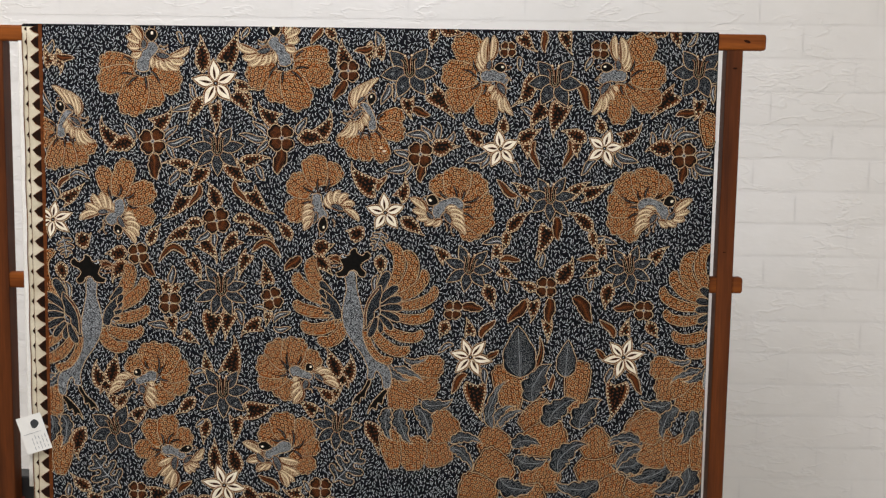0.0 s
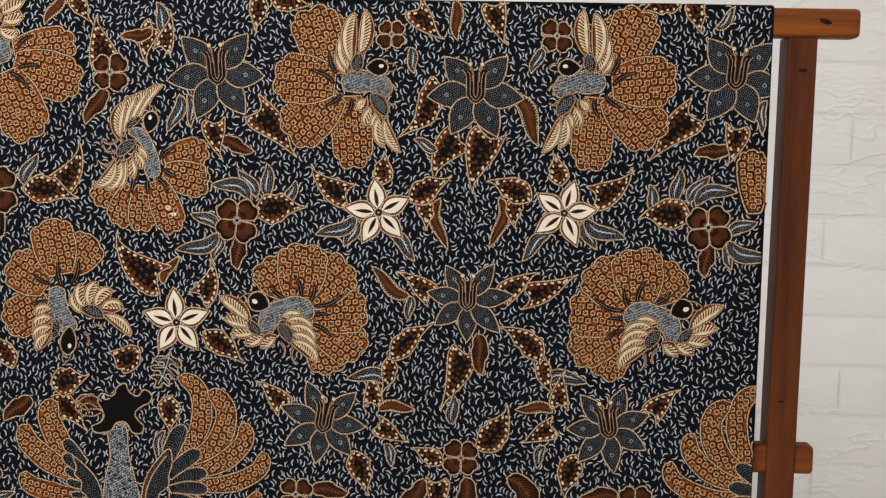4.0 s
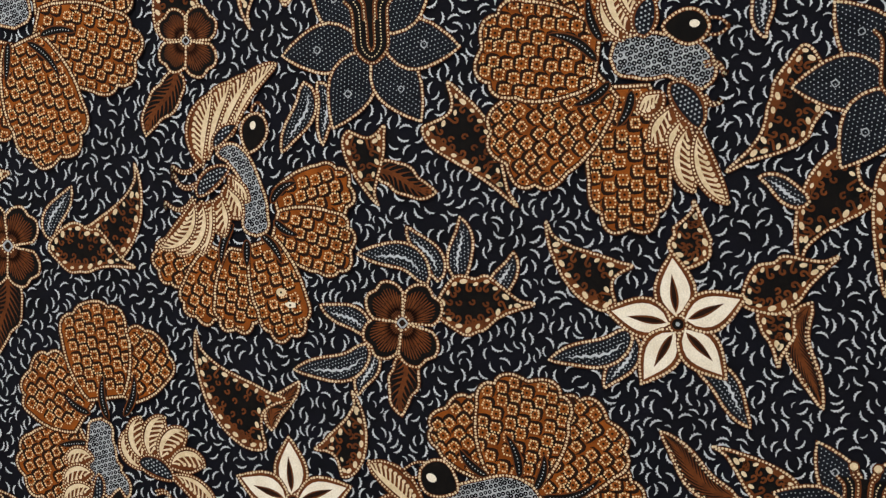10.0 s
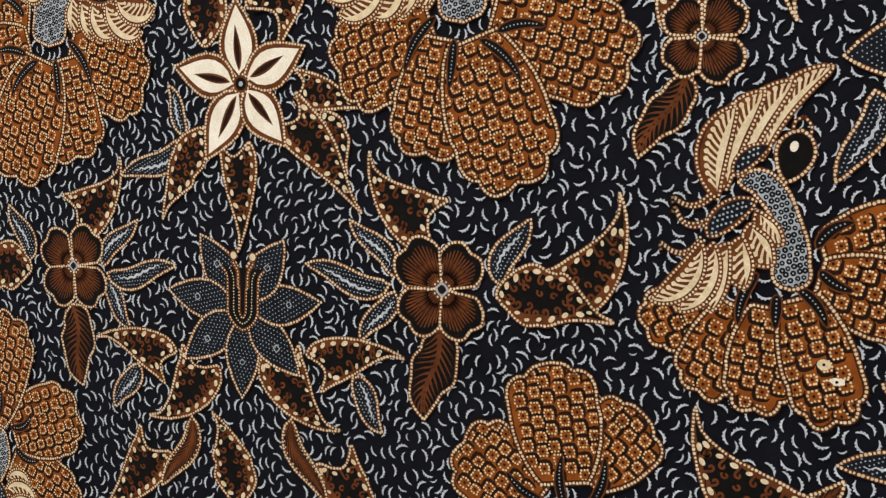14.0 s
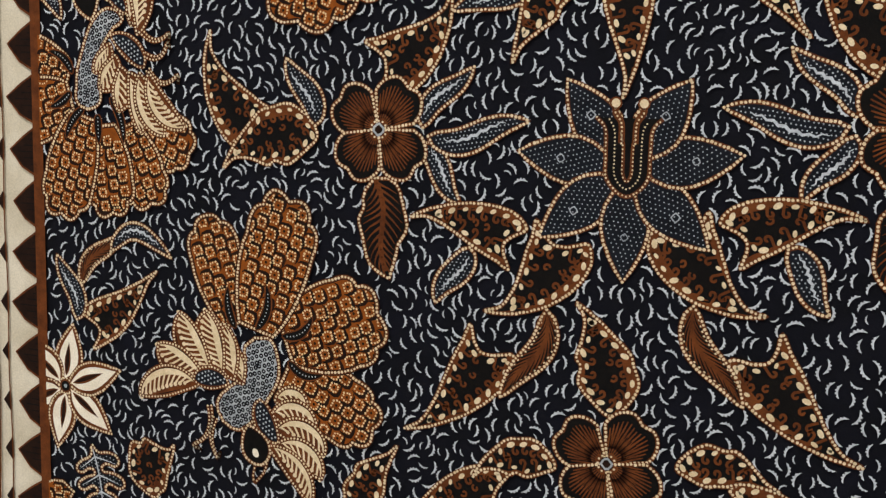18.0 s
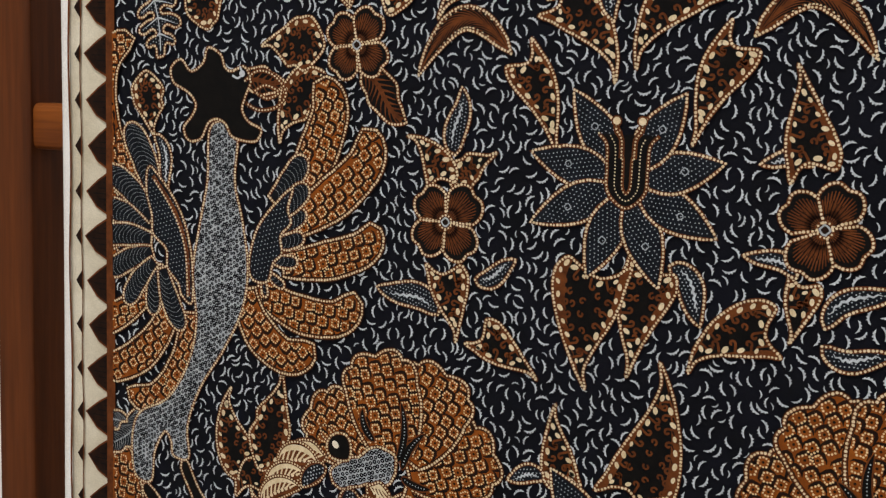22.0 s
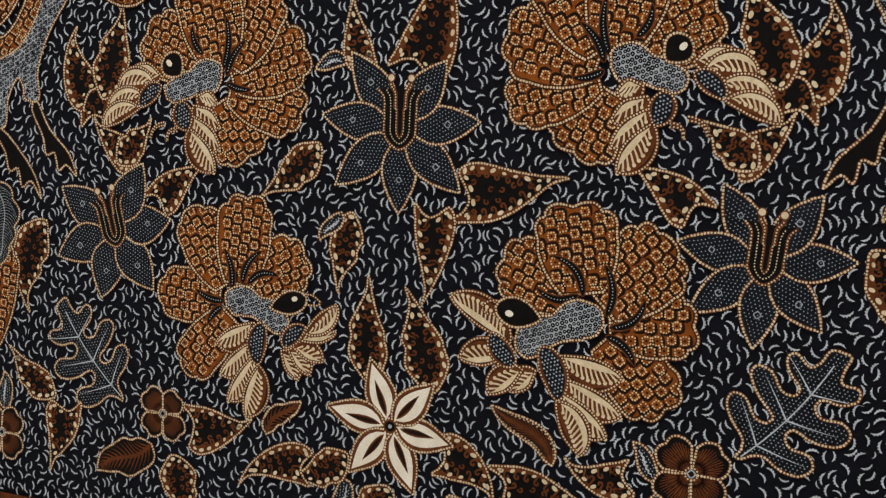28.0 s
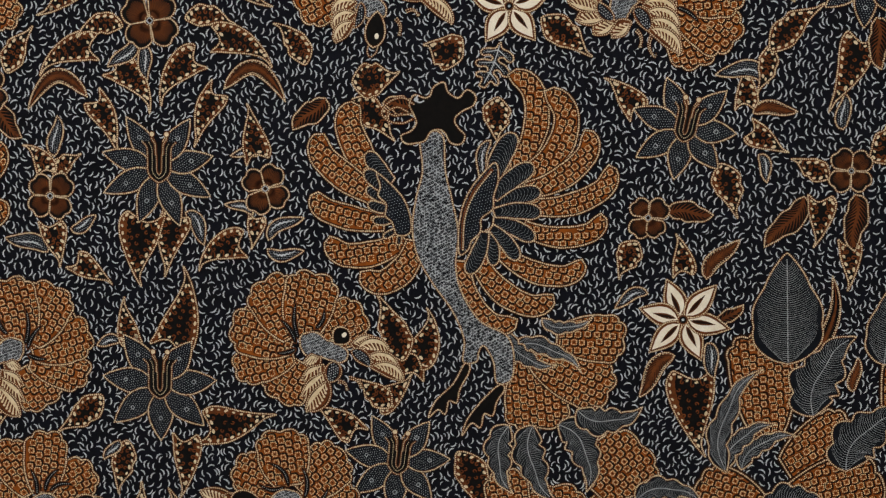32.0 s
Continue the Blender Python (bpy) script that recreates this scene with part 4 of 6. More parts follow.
leaf("spotted", -0.2063, 0.8758, -0.2091, 0.8310, .4, 0, -1, 0)
leaf("spotted", -0.1992, 0.8839, -0.1510, 0.8941, .5, -.1, -1, 0)
blue_flower(-0.3915, 0.8500, 0.0390, 106, 6, 0)
blue_flower(-0.0552, 0.8593, 0.0386, 85, 7, 0)
leaf("spotted", -0.4359, 0.8516, -0.4490, 0.8042, .42, -.12, 0, 1)
leaf("spotted", -0.3640, 0.8620, -0.3371, 0.8839, .5, .1, 1, 1)
leaf("spotted", -0.3785, 0.8841, -0.4041, 0.9044, .5, 0, -1, 1)
leaf("spotted", -0.4005, 0.9045, -0.4194, 0.9372, .5, -.1, 1, 1)
cream_flower(-0.2269, 0.7651, 0.0314, 110, 6, 0)
leaf("spotted", -0.2376, 0.7850, -0.2382, 0.8330, .38, .06, 0, 0)
leaf("spotted", -0.2054, 0.7841, -0.2171, 0.8304, .42, 0, 0, 0)
leaf("rust", -0.2956, 0.7520, -0.2761, 0.7711, .45, .1, 0, 0)
leaf("spotted", -0.2680, 0.7400, -0.3090, 0.7274, .42, -.1, 1, 0)
leaf("spotted", -0.2496, 0.7482, -0.2788, 0.7341, .5, .1, 0, 0)
leaf("blue", -0.2507, 0.7353, -0.2536, 0.7098, .5, 0, 0, 0)
leaf("spotted", -0.2264, 0.7347, -0.2417, 0.7041, .6, 0, 0, 0)
leaf("rust", -0.1446, 0.7575, -0.1755, 0.7823, .34, -.1, 0, 0)
leaf("spotted", -0.2027, 0.7574, -0.1723, 0.7388, .55, .1, -1, 0)
leaf("spotted", -0.1723, 0.7388, -0.1297, 0.7381, .5, .1, 1, 0)
leaf("spotted", -0.1945, 0.7354, -0.1834, 0.7114, .6, 0, 0, 0)
brown_flower(-0.3585, 0.7543, 0.0158, 45, 0)
leaf("rust", -0.3653, 0.7368, -0.4005, 0.7171, .62, 0, 0, 0)
leaf("spotted", -0.3443, 0.7456, -0.3072, 0.7534, .6, 0, 1, 0)
leaf("spotted", -0.3527, 0.7325, -0.3494, 0.6989, .6, .1, 0, 0)
oak_leaf(-0.3838, 0.7589, -0.4258, 0.8084, .75, 1)
brown_flower(-0.0805, 0.7633, 0.0189, 45, 0)
leaf("blue", -0.0951, 0.7582, -0.1074, 0.7741, .5, 0, 0, 0)
leaf("blue", -0.0920, 0.7549, -0.1041, 0.7340, .6, .1, 0, 0)
leaf("spotted", -0.1055, 0.7554, -0.1369, 0.7593, .5, .1, -1, 0)
leaf("spotted", -0.0691, 0.7509, -0.0609, 0.7337, .7, 0, 0, 0)
brown_flower(-0.4663, 0.7297, 0.0176, 45, 0)
leaf("blue", -0.4624, 0.7438, -0.4646, 0.7647, .6, 0, 0, 0)
leaf("spotted", -0.4289, 0.7551, -0.4559, 0.7790, .45, .1, 0, 0)
leaf("spotted", -0.4250, 0.7540, -0.4343, 0.7186, .55, .1, 1, 0)
leaf("spotted", -0.0615, 0.8992, -0.0830, 0.9188, .5, 0, 0, 1)
leaf("spotted", -0.0530, 0.9333, -0.0685, 0.9771, .42, 0, 0, 1)
leaf("spotted", -0.0454, 0.9298, -0.0345, 0.9681, .5, -.1, 1, 1)
leaf("spotted", -0.0653, 0.8984, -0.0458, 0.9203, .5, 0, 0, 1)
leaf("spotted", -0.0095, 0.8699, 0.0027, 0.8258, .42, .1, 0, 1)
cream_flower(0.1432, 0.9688, 0.0303, 110, 6, 1)
leaf("spotted", 0.1444, 0.9993, 0.1386, 1.0271, .5, 0, 1, 1)
leaf("rust", 0.1583, 0.9983, 0.1799, 1.0263, .4, .1, 0, 1)
leaf("rust", 0.1682, 0.9660, 0.1848, 0.9807, .5, 0, 0, 1)
leaf("blue", 0.1609, 0.9527, 0.1674, 0.9278, .5, 0, 0, 1)
leaf("rust", 0.1383, 0.9432, 0.1152, 0.9125, .4, -.1, 0, 1)
leaf("spotted", 0.1472, 0.9353, 0.1567, 0.8758, .5, 0, 1, 1)
leaf("blue", 0.1177, 0.9866, 0.0951, 0.9753, .4, -.15, 0, 1)
brown_flower(0.1157, 1.0400, 0.0164, 45, 1)
leaf("rust", 0.1294, 1.0430, 0.1609, 1.0432, .55, .05, 0, 1)
leaf("spotted", 0.1086, 1.0232, 0.0962, 0.9999, .6, 0, 0, 1)
blue_flower(0.1388, 1.1024, 0.0378, 80, 7, 1)
leaf("spotted", 0.1087, 1.1135, 0.0860, 1.1359, .5, 0, 1, 1)
leaf("spotted", 0.1635, 1.0789, 0.1738, 1.0444, .5, .05, 0, 1)
leaf("spotted", 0.1811, 1.1161, 0.1785, 1.1463, .45, 0, 1, 1)
leaf("rust", 0.1847, 1.1144, 0.2149, 1.1162, .4, .1, 0, 1)
leaf("spotted", 0.1801, 1.1017, 0.2060, 1.0873, .5, .05, 1, 1)
leaf("blue", 0.1900, 1.0858, 0.1966, 1.0668, .5, .1, 0, 1)
brown_flower(0.2541, 1.0764, 0.0168, 45, 0)
leaf("spotted", 0.2667, 1.0850, 0.2920, 1.1191, .5, -.1, 0, 0)
leaf("rust", 0.2579, 1.0601, 0.2600, 1.0205, .5, 0, 0, 0)
leaf("spotted", 0.2392, 1.0711, 0.2156, 1.0842, .5, 0, 0, 0)
leaf("spotted", 0.2367, 1.0598, 0.2347, 1.0258, .5, 0, -1, 0)
leaf("rust", 0.2228, 1.0578, 0.1974, 1.0218, .45, .05, 0, 0)
leaf("rust", 0.2924, 1.0607, 0.3224, 1.0238, .5, .1, 0, 0)
leaf("blue", 0.2468, 1.1049, 0.2462, 1.1296, .5, 0, 0, 0)
leaf("spotted", 0.2569, 1.0301, 0.2589, 0.9961, .4, 0, -1, 0)
cream_flower(0.1821, 1.2792, 0.0280, 100, 5, 0)
cream_flower(0.3335, 1.2823, 0.0272, 75, 5, 0)
cream_flower(0.0142, 1.1833, 0.0284, 95, 5, 0)
leaf("spotted", 0.1602, 1.2891, 0.1269, 1.3129, .46, .08, -1, 1)
leaf("spotted", 0.1837, 1.3021, 0.1878, 1.3263, .6, 0, 0, 1)
leaf("spotted", 0.2071, 1.2892, 0.2392, 1.3058, .5, .05, 0, 1)
leaf("spotted", 0.2165, 1.2930, 0.2195, 1.2680, .5, .1, 0, 1)
leaf("rust", 0.2327, 1.2919, 0.2394, 1.2503, .3, -.15, 0, 1)
leaf("blue", 0.1630, 1.2759, 0.1301, 1.2597, .4, .12, 0, 1)
leaf("blue", 0.1630, 1.2735, 0.1537, 1.2503, .5, .1, 0, 1)
leaf("blue", 0.1902, 1.2625, 0.2126, 1.2399, .42, .1, 0, 1)
blue_flower(0.2594, 1.3786, 0.0394, 90, 6, 0)
leaf("spotted", 0.2242, 1.3903, 0.1988, 1.3480, .38, .2, 0, 0)
leaf("rust", 0.2886, 1.3759, 0.3106, 1.3361, .4, .1, 0, 0)
leaf("spotted", 0.2510, 1.3467, 0.2264, 1.3095, .5, -.1, 1, 0)
leaf("blue", 0.2293, 1.3309, 0.2101, 1.3395, .5, 0, 0, 0)
leaf("spotted", 0.2694, 1.3506, 0.2557, 1.3024, .5, 0, 1, 0)
blue_flower(0.2566, 1.2086, 0.0364, 90, 7, 0)
leaf("spotted", 0.2308, 1.2105, 0.2029, 1.2310, .45, 0, 1, 1)
leaf("rust", 0.2090, 1.2110, 0.1773, 1.2346, .36, .1, 0, 0)
leaf("blue", 0.2090, 1.2110, 0.2085, 1.1905, .5, 0, 0, 0)
leaf("spotted", 0.2994, 1.2146, 0.3395, 1.2329, .4, -.1, -1, 0)
leaf("rust", 0.2647, 1.1811, 0.2703, 1.1463, .5, 0, 0, 0)
leaf("spotted", 0.2528, 1.1733, 0.2349, 1.1240, .4, .1, 1, 0)
leaf("spotted", 0.1950, 1.1568, 0.2273, 1.1846, .4, .1, 0, 1)
leaf("spotted", 0.1932, 1.1603, 0.1859, 1.1317, .4, .1, 0, 1)
leaf("blue", 0.1937, 1.1352, 0.1574, 1.1397, .4, -.2, 0, 1)
brown_flower(0.0649, 1.2699, 0.0212, 40, 1)
leaf("rust", 0.0657, 1.2567, 0.0658, 1.2287, .6, 0, 0, 1)
leaf("spotted", 0.0805, 1.2752, 0.1183, 1.2786, .6, .1, 0, 1)
leaf("blue", 0.0756, 1.2874, 0.0431, 1.2986, .42, -.2, 0, 1)
leaf("blue", 0.0804, 1.2894, 0.0655, 1.3118, .42, -.1, 0, 1)
leaf("blue", 0.0914, 1.2905, 0.0894, 1.3172, .5, 0, 0, 1)
leaf("blue", 0.1062, 1.2816, 0.1132, 1.3040, .5, 0, 0, 1)
leaf("blue", 0.0488, 1.2631, 0.0262, 1.2747, .5, -.1, 0, 1)
leaf("blue", 0.0488, 1.2595, 0.0139, 1.2445, .4, .15, 0, 1)
leaf("blue", 0.0519, 1.2561, 0.0451, 1.2359, .5, 0, 0, 1)
brown_flower(-0.0412, 1.3894, 0.0177, 45, 0)
leaf("rust", -0.0460, 1.3762, -0.0618, 1.3462, .5, 0, 0, 0)
blue_flower(0.0478, 1.3901, 0.0401, 95, 6, 1)
leaf("blue", 0.0169, 1.3721, 0.0066, 1.3412, .4, .1, 0, 1)
leaf("blue", 0.0232, 1.3722, 0.0262, 1.3452, .36, .1, 0, 1)
leaf("spotted", 0.0430, 1.3534, 0.0487, 1.3229, .55, 0, 1, 1)
leaf("rust", 0.0505, 1.3350, 0.0790, 1.3274, .5, 0, 0, 1)
leaf("spotted", 0.0737, 1.3611, 0.1068, 1.3248, .46, .1, 1, 1)
leaf("spotted", 0.0050, 1.2137, -0.0363, 1.2520, .46, .1, -1, 0)
leaf("rust", 0.0031, 1.2155, 0.0166, 1.2392, .4, .1, 0, 0)
leaf("spotted", 0.0330, 1.2007, 0.0444, 1.2341, .5, -.1, 1, 0)
oak_leaf(0.0087, 1.1585, -0.0031, 1.1277, .75, 0)
leaf("spotted", 0.0368, 1.1759, 0.0674, 1.1507, .45, .05, 0, 0)
leaf("spotted", -0.0168, 1.1474, -0.0396, 1.1533, .6, .05, 0, 0)
leaf("spotted", -0.0036, 1.4311, -0.0113, 1.3979, .4, -.1, 1, 1)
leaf("spotted", -0.2537, 1.3843, -0.2539, 1.4338, .4, 0, 0, 0)
leaf("spotted", -0.2283, 1.3944, -0.2061, 1.4441, .42, -.1, -1, 0)
leaf("blue", -0.1873, 1.4497, -0.1959, 1.4322, .5, 0, 0, 1)
leaf("rust", -0.0795, 1.4512, -0.0952, 1.4269, .4, 0, 0, 0)
leaf("spotted", -0.0721, 1.4523, -0.0589, 1.4308, .5, 0, 0, 0)
leaf("spotted", -0.0442, 1.3899, -0.0540, 1.4309, .5, 0, -1, 0)
leaf("rust", -0.0059, 1.4253, -0.0329, 1.4181, .45, .1, 0, 1)
leaf("spotted", 0.0030, 1.4051, 0.0112, 1.4352, .4, 0, 1, 1)
leaf("blue", 0.0088, 1.4197, -0.0021, 1.4461, .5, 0, 0, 1)
leaf("spotted", 0.0843, 1.4536, 0.0783, 1.4265, .5, 0, 0, 1)
leaf("spotted", 0.0917, 1.4518, 0.1220, 1.4445, .5, 0, 0, 1)
brown_flower(0.1904, 1.4234, 0.0136, 45, 0)
brown_flower(0.3235, 1.4243, 0.0145, 45, 0)
leaf("spotted", 0.2051, 1.4457, 0.2285, 1.4205, .5, 0, 1, 0)
leaf("rust", 0.2410, 1.4510, 0.2441, 1.4193, .4, 0, 0, 0)
leaf("spotted", 0.2692, 1.4514, 0.2798, 1.4189, .5, 0, 1, 0)
leaf("blue", 0.2057, 1.4130, 0.2095, 1.3927, .5, 0, 0, 0)
leaf("blue", 0.3116, 1.4145, 0.3038, 1.3941, .5, 0, 0, 0)
leaf("spotted", 0.4327, 1.4298, 0.4367, 1.4524, .6, 0, 1, 0)
leaf("blue", 0.4487, 1.4320, 0.4635, 1.4494, .4, -.1, 0, 0)
scaled_lobe(0.4857, 1.2858, 0.4817, 1.3357, .5, 0, 0)
scaled_lobe(0.2073, 0.8863, 0.1974, 0.9610, 0.63, 0)
scaled_lobe(0.2204, 0.8642, 0.2670, 0.8953, 0.78, 0)
scaled_lobe(0.2990, 0.8861, 0.3061, 0.9655, 0.49, 0)
scaled_lobe(0.2070, 0.8323, 0.1583, 0.8471, 0.88, 0)
scaled_lobe(0.2197, 0.8343, 0.2888, 0.8547, 0.79, 0)
scaled_lobe(0.2080, 0.7815, 0.1538, 0.8086, 1.06, 0)
scaled_lobe(0.1872, 0.7565, 0.1289, 0.7695, 0.93, 0)
scaled_lobe(0.2208, 0.7818, 0.2820, 0.7899, 0.76, 0)
scaled_lobe(0.2001, 0.7514, 0.2598, 0.7543, 0.78, 0)
scaled_lobe(0.3133, 0.8255, 0.3533, 0.8507, 1.06, 0)
scaled_lobe(0.3058, 0.7904, 0.3687, 0.8178, 0.83, 0)
scaled_lobe(0.3323, 0.7557, 0.3845, 0.7743, 0.97, 0)
scaled_lobe(0.4444, 0.8341, 0.3796, 0.8737, 0.84, 0)
scaled_lobe(0.4569, 0.8386, 0.4067, 0.8238, 1.01, 0)
scaled_lobe(0.4407, 0.8192, 0.4924, 0.8410, 1.01, 0)
scaled_lobe(0.4256, 0.7663, 0.3808, 0.7848, 0.96, 0)
scaled_lobe(0.4498, 0.8019, 0.4962, 0.7870, 1.03, 0)
plume(0.2182, 0.9395, 0.2131, 1.0182, 0.71, 0)
plume(0.2381, 0.9025, 0.2511, 0.9635, 0.59, 0.06)
plume(0.1787, 0.8606, 0.1840, 0.9364, 0.23, 0.08)
plume(0.1786, 0.8619, 0.2033, 0.9013, 0.33, 0.1)
plume(0.1894, 0.8623, 0.2203, 0.8945, 0.31, 0.1)
plume(0.2631, 0.8638, 0.2940, 0.9137, 0.61, 0.1)
plume(0.2849, 0.9411, 0.2885, 0.9978, 0.60, 0)
plume(0.3089, 0.8620, 0.3295, 0.9126, 0.66, 0.06)
plume(0.2785, 0.7934, 0.3111, 0.8464, 0.53, 0.15)
plume(0.2096, 0.8306, 0.2484, 0.8435, 0.59, 0.15)
plume(0.2132, 0.8202, 0.2578, 0.8053, 0.59, -0.12)
plume(0.1901, 0.7856, 0.2383, 0.7627, 0.62, -0.12)
plume(0.3383, 0.7840, 0.2757, 0.7670, 0.45, 0.12)
plume(0.4061, 0.8394, 0.3534, 0.8454, 0.49, -0.15)
plume(0.4033, 0.8220, 0.3599, 0.8002, 0.60, 0.12)
plume(0.4425, 0.8174, 0.3895, 0.7779, 0.49, 0.1)
plume(0.4569, 0.7932, 0.4274, 0.7628, 0.69, 0.1)
plume(0.4717, 0.8058, 0.4667, 0.7583, 0.72, 0.08)
leaf("rust", 0.2433, 0.9211, 0.2456, 1.0027, .16, 0, 0, 0)
leaf("rust", 0.2644, 0.9215, 0.2663, 0.9457, .4, 0, 0, 0)
fan_bird((-0.0054, 1.3041),
         body=((-20.1, 35.6, 4.2), (-12.2, 35.6, 10.2), (-4.8, 27.4, 8.7), (-1.2, 15.8, 11), (-0.3, 5.7, 13.4), (0, -0.5, 10.2)),
         head=(-4, 36.4, 0.3, 54, 12.8, 0.5, 58.9, 1),
         tail=((9.9, 13.2, 45, 24.3, 25.4, 4), (9.1, 4.1, 46.7, -4.7, 27.8, 4), (-23.8, -5.4, -50.3, -19.5, 23.8, 4), (-17.6, -8.3, -30.3, -40.7, 23.7, 4), (-6.8, -7.4, -9.9, -44.6, 24.3, 4), (3, -3.2, 18.1, -45.3, 25.8, 4)),
         quills=((7.5, 14.6, 19.1, 24.3, 0.15), (9, 7, 20.3, 1.1, -0.1), (2.3, 0.2, 12.7, -12.1, 0.1), (-4.6, -2.7, -4.5, -14.6, 0), (-11.6, 4.2, -17.3, -14.6, -0.1)),
         wings=(((-21.9, 37.8, -9.8, 48.7, 6.1, 0.1), ((-12.6, 43.5, 9.1, 75.7, 8.3, 0.16), (-19.4, 36.4, -3.3, 70.5, 10.3, 0.16), (-24.1, 32.7, -12.9, 66.9, 10.8, 0.16), (-26.9, 29.1, -22.2, 61.6, 10.4, 0.16))),
           ((-29.5, 15.8, -13.6, 29.2, 9, 0.1), ((-13, 26, -3.5, 15.2, 7, -0.1), (-15.2, 21.3, -6.3, 7.8, 9.3, -0.12), (-17.4, 16.6, -15.2, -1.2, 9.4, -0.12), (-22.1, 14, -26, -10.5, 9.9, -0.1), (-27.5, 13.7, -38.4, -12, 10, 0.1), (-31.9, 13.8, -48.7, -9.1, 9.1, 0.16)))),
         claws=((-28.9, 30.6, -42.9, 29, 0.25), (-30.2, 20.9, -41.8, 25.3, 0.3), (-31.5, 14.8, -46.4, 12.4, 0.3)), twin=1)
fan_bird((-0.3766, 1.1926),
         body=((-5.3, 5.3, 14.2), (-2, -4.8, 16.2), (-5.6, -16.7, 14.3), (-15.1, -25.9, 18.1), (-20.5, -31.3, 11.1)),
         head=(-8.7, -31.5, -1.7, -47.2, 13, -5.3, -55.5, -1),
         tail=((-14.5, 10.3, -28.8, 51.8, 24.7, 3), (9.1, -7.2, 48.5, -25.6, 28.5, 4), (9, 5.4, 49.9, 20.9, 36.1, 4), (-4.8, 8.8, 10.8, 62.8, 31.3, 4)),
         quills=((-14.5, 8.4, -18, 25, 0.1), (-4.8, 8.8, -0.2, 27.3, -0.15), (7.2, 7.5, 20.7, 16.5, -0.2), (10.3, -2.5, 25.6, -6.2, -0.2)),
         wings=(((-34.8, -15.5, -17.9, -15.2, 9.2, 0.1), ((-10.9, -14.5, -13.7, -0.1, 7.5, 0.1), (-15.2, -13, -18.5, 8.8, 11, 0.1), (-20.6, -11.7, -27.9, 14.3, 12.6, 0.1), (-26, -11.3, -40.8, 12.4, 12.6, 0.12), (-29.8, -13.3, -52.1, -1.8, 12.7, 0.1), (-32.6, -17.6, -61.9, -25.5, 11.8, -0.14))),
           ((-3, -19.9, 5.6, -36.9, 9.9, -0.1), ((4.1, -19.2, 19.2, -20.5, 10.3, 0.1), (2.8, -25.6, 22.9, -28.6, 11.3, 0.14), (4.2, -31.9, 27.1, -38.4, 11.3, 0.16), (5.1, -37.6, 25.7, -48.9, 10.3, 0.16), (0.9, -38.9, 20.8, -60.1, 8.9, 0.14)))),
         claws=((-27.1, -25.6, -35.3, -43.8, 0.2), (-24.3, -30.5, -23.2, -47.6, -0.15)), twin=0)
fan_bird((-0.1259, 0.8274),
         body=((2.1, -1.6, 12.4), (-8.8, -0.3, 19.1), (-20, -5.6, 13.2), (-31.2, -10.4, 15.5), (-33.2, -20.9, 9.9)),
         head=(-27.5, -1.9, -49.5, 1.8, 13.8, -57, 0.9, 1),
         tail=((-12.7, 8.9, -47.5, 25.3, 31.1, 4), (3, -8.4, 33, -37.5, 30.7, 4), (5.1, -2, 43.8, 2, 29.1, 4), (0.8, 7.5, 30.4, 37.7, 37.6, 5), (-8.3, 11.8, -15.3, 52.5, 37.5, 4)),
         quills=((-10.2, 11.1, -30.1, 12.6, 0.2), (-8.2, 10.5, -23.2, 27.7, -0.2), (2.9, 2.2, 0.9, 26.1, -0.15), (5.1, -2.5, 20.4, 11.6, -0.2), (3.4, -6.7, 17.3, -18.7, 0.15)),
         wings=(((-38.4, -24.5, -51, -10.2, 11, 0.1), ((-28.7, -26.1, -39.2, -37.6, 9.8, -0.12), (-35.1, -26.3, -50.5, -40, 10.9, -0.12), (-42.3, -20.6, -65.9, -24.8, 12.1, -0.12), (-41.6, -14.5, -72.4, 4.6, 13.1, -0.12))),
           ((-26.8, -14.6, -17.5, -39.2, 12.9, 0.1), ((-18, -18.1, 12, -24.2, 13.8, -0.12), (-14.8, -28.7, 12.6, -42.2, 12.2, -0.1), (-17, -34.6, 6.3, -52.6, 12.3, -0.1), (-18, -39.3, -5, -63, 12.3, 0.1)))),
         claws=(), twin=0)
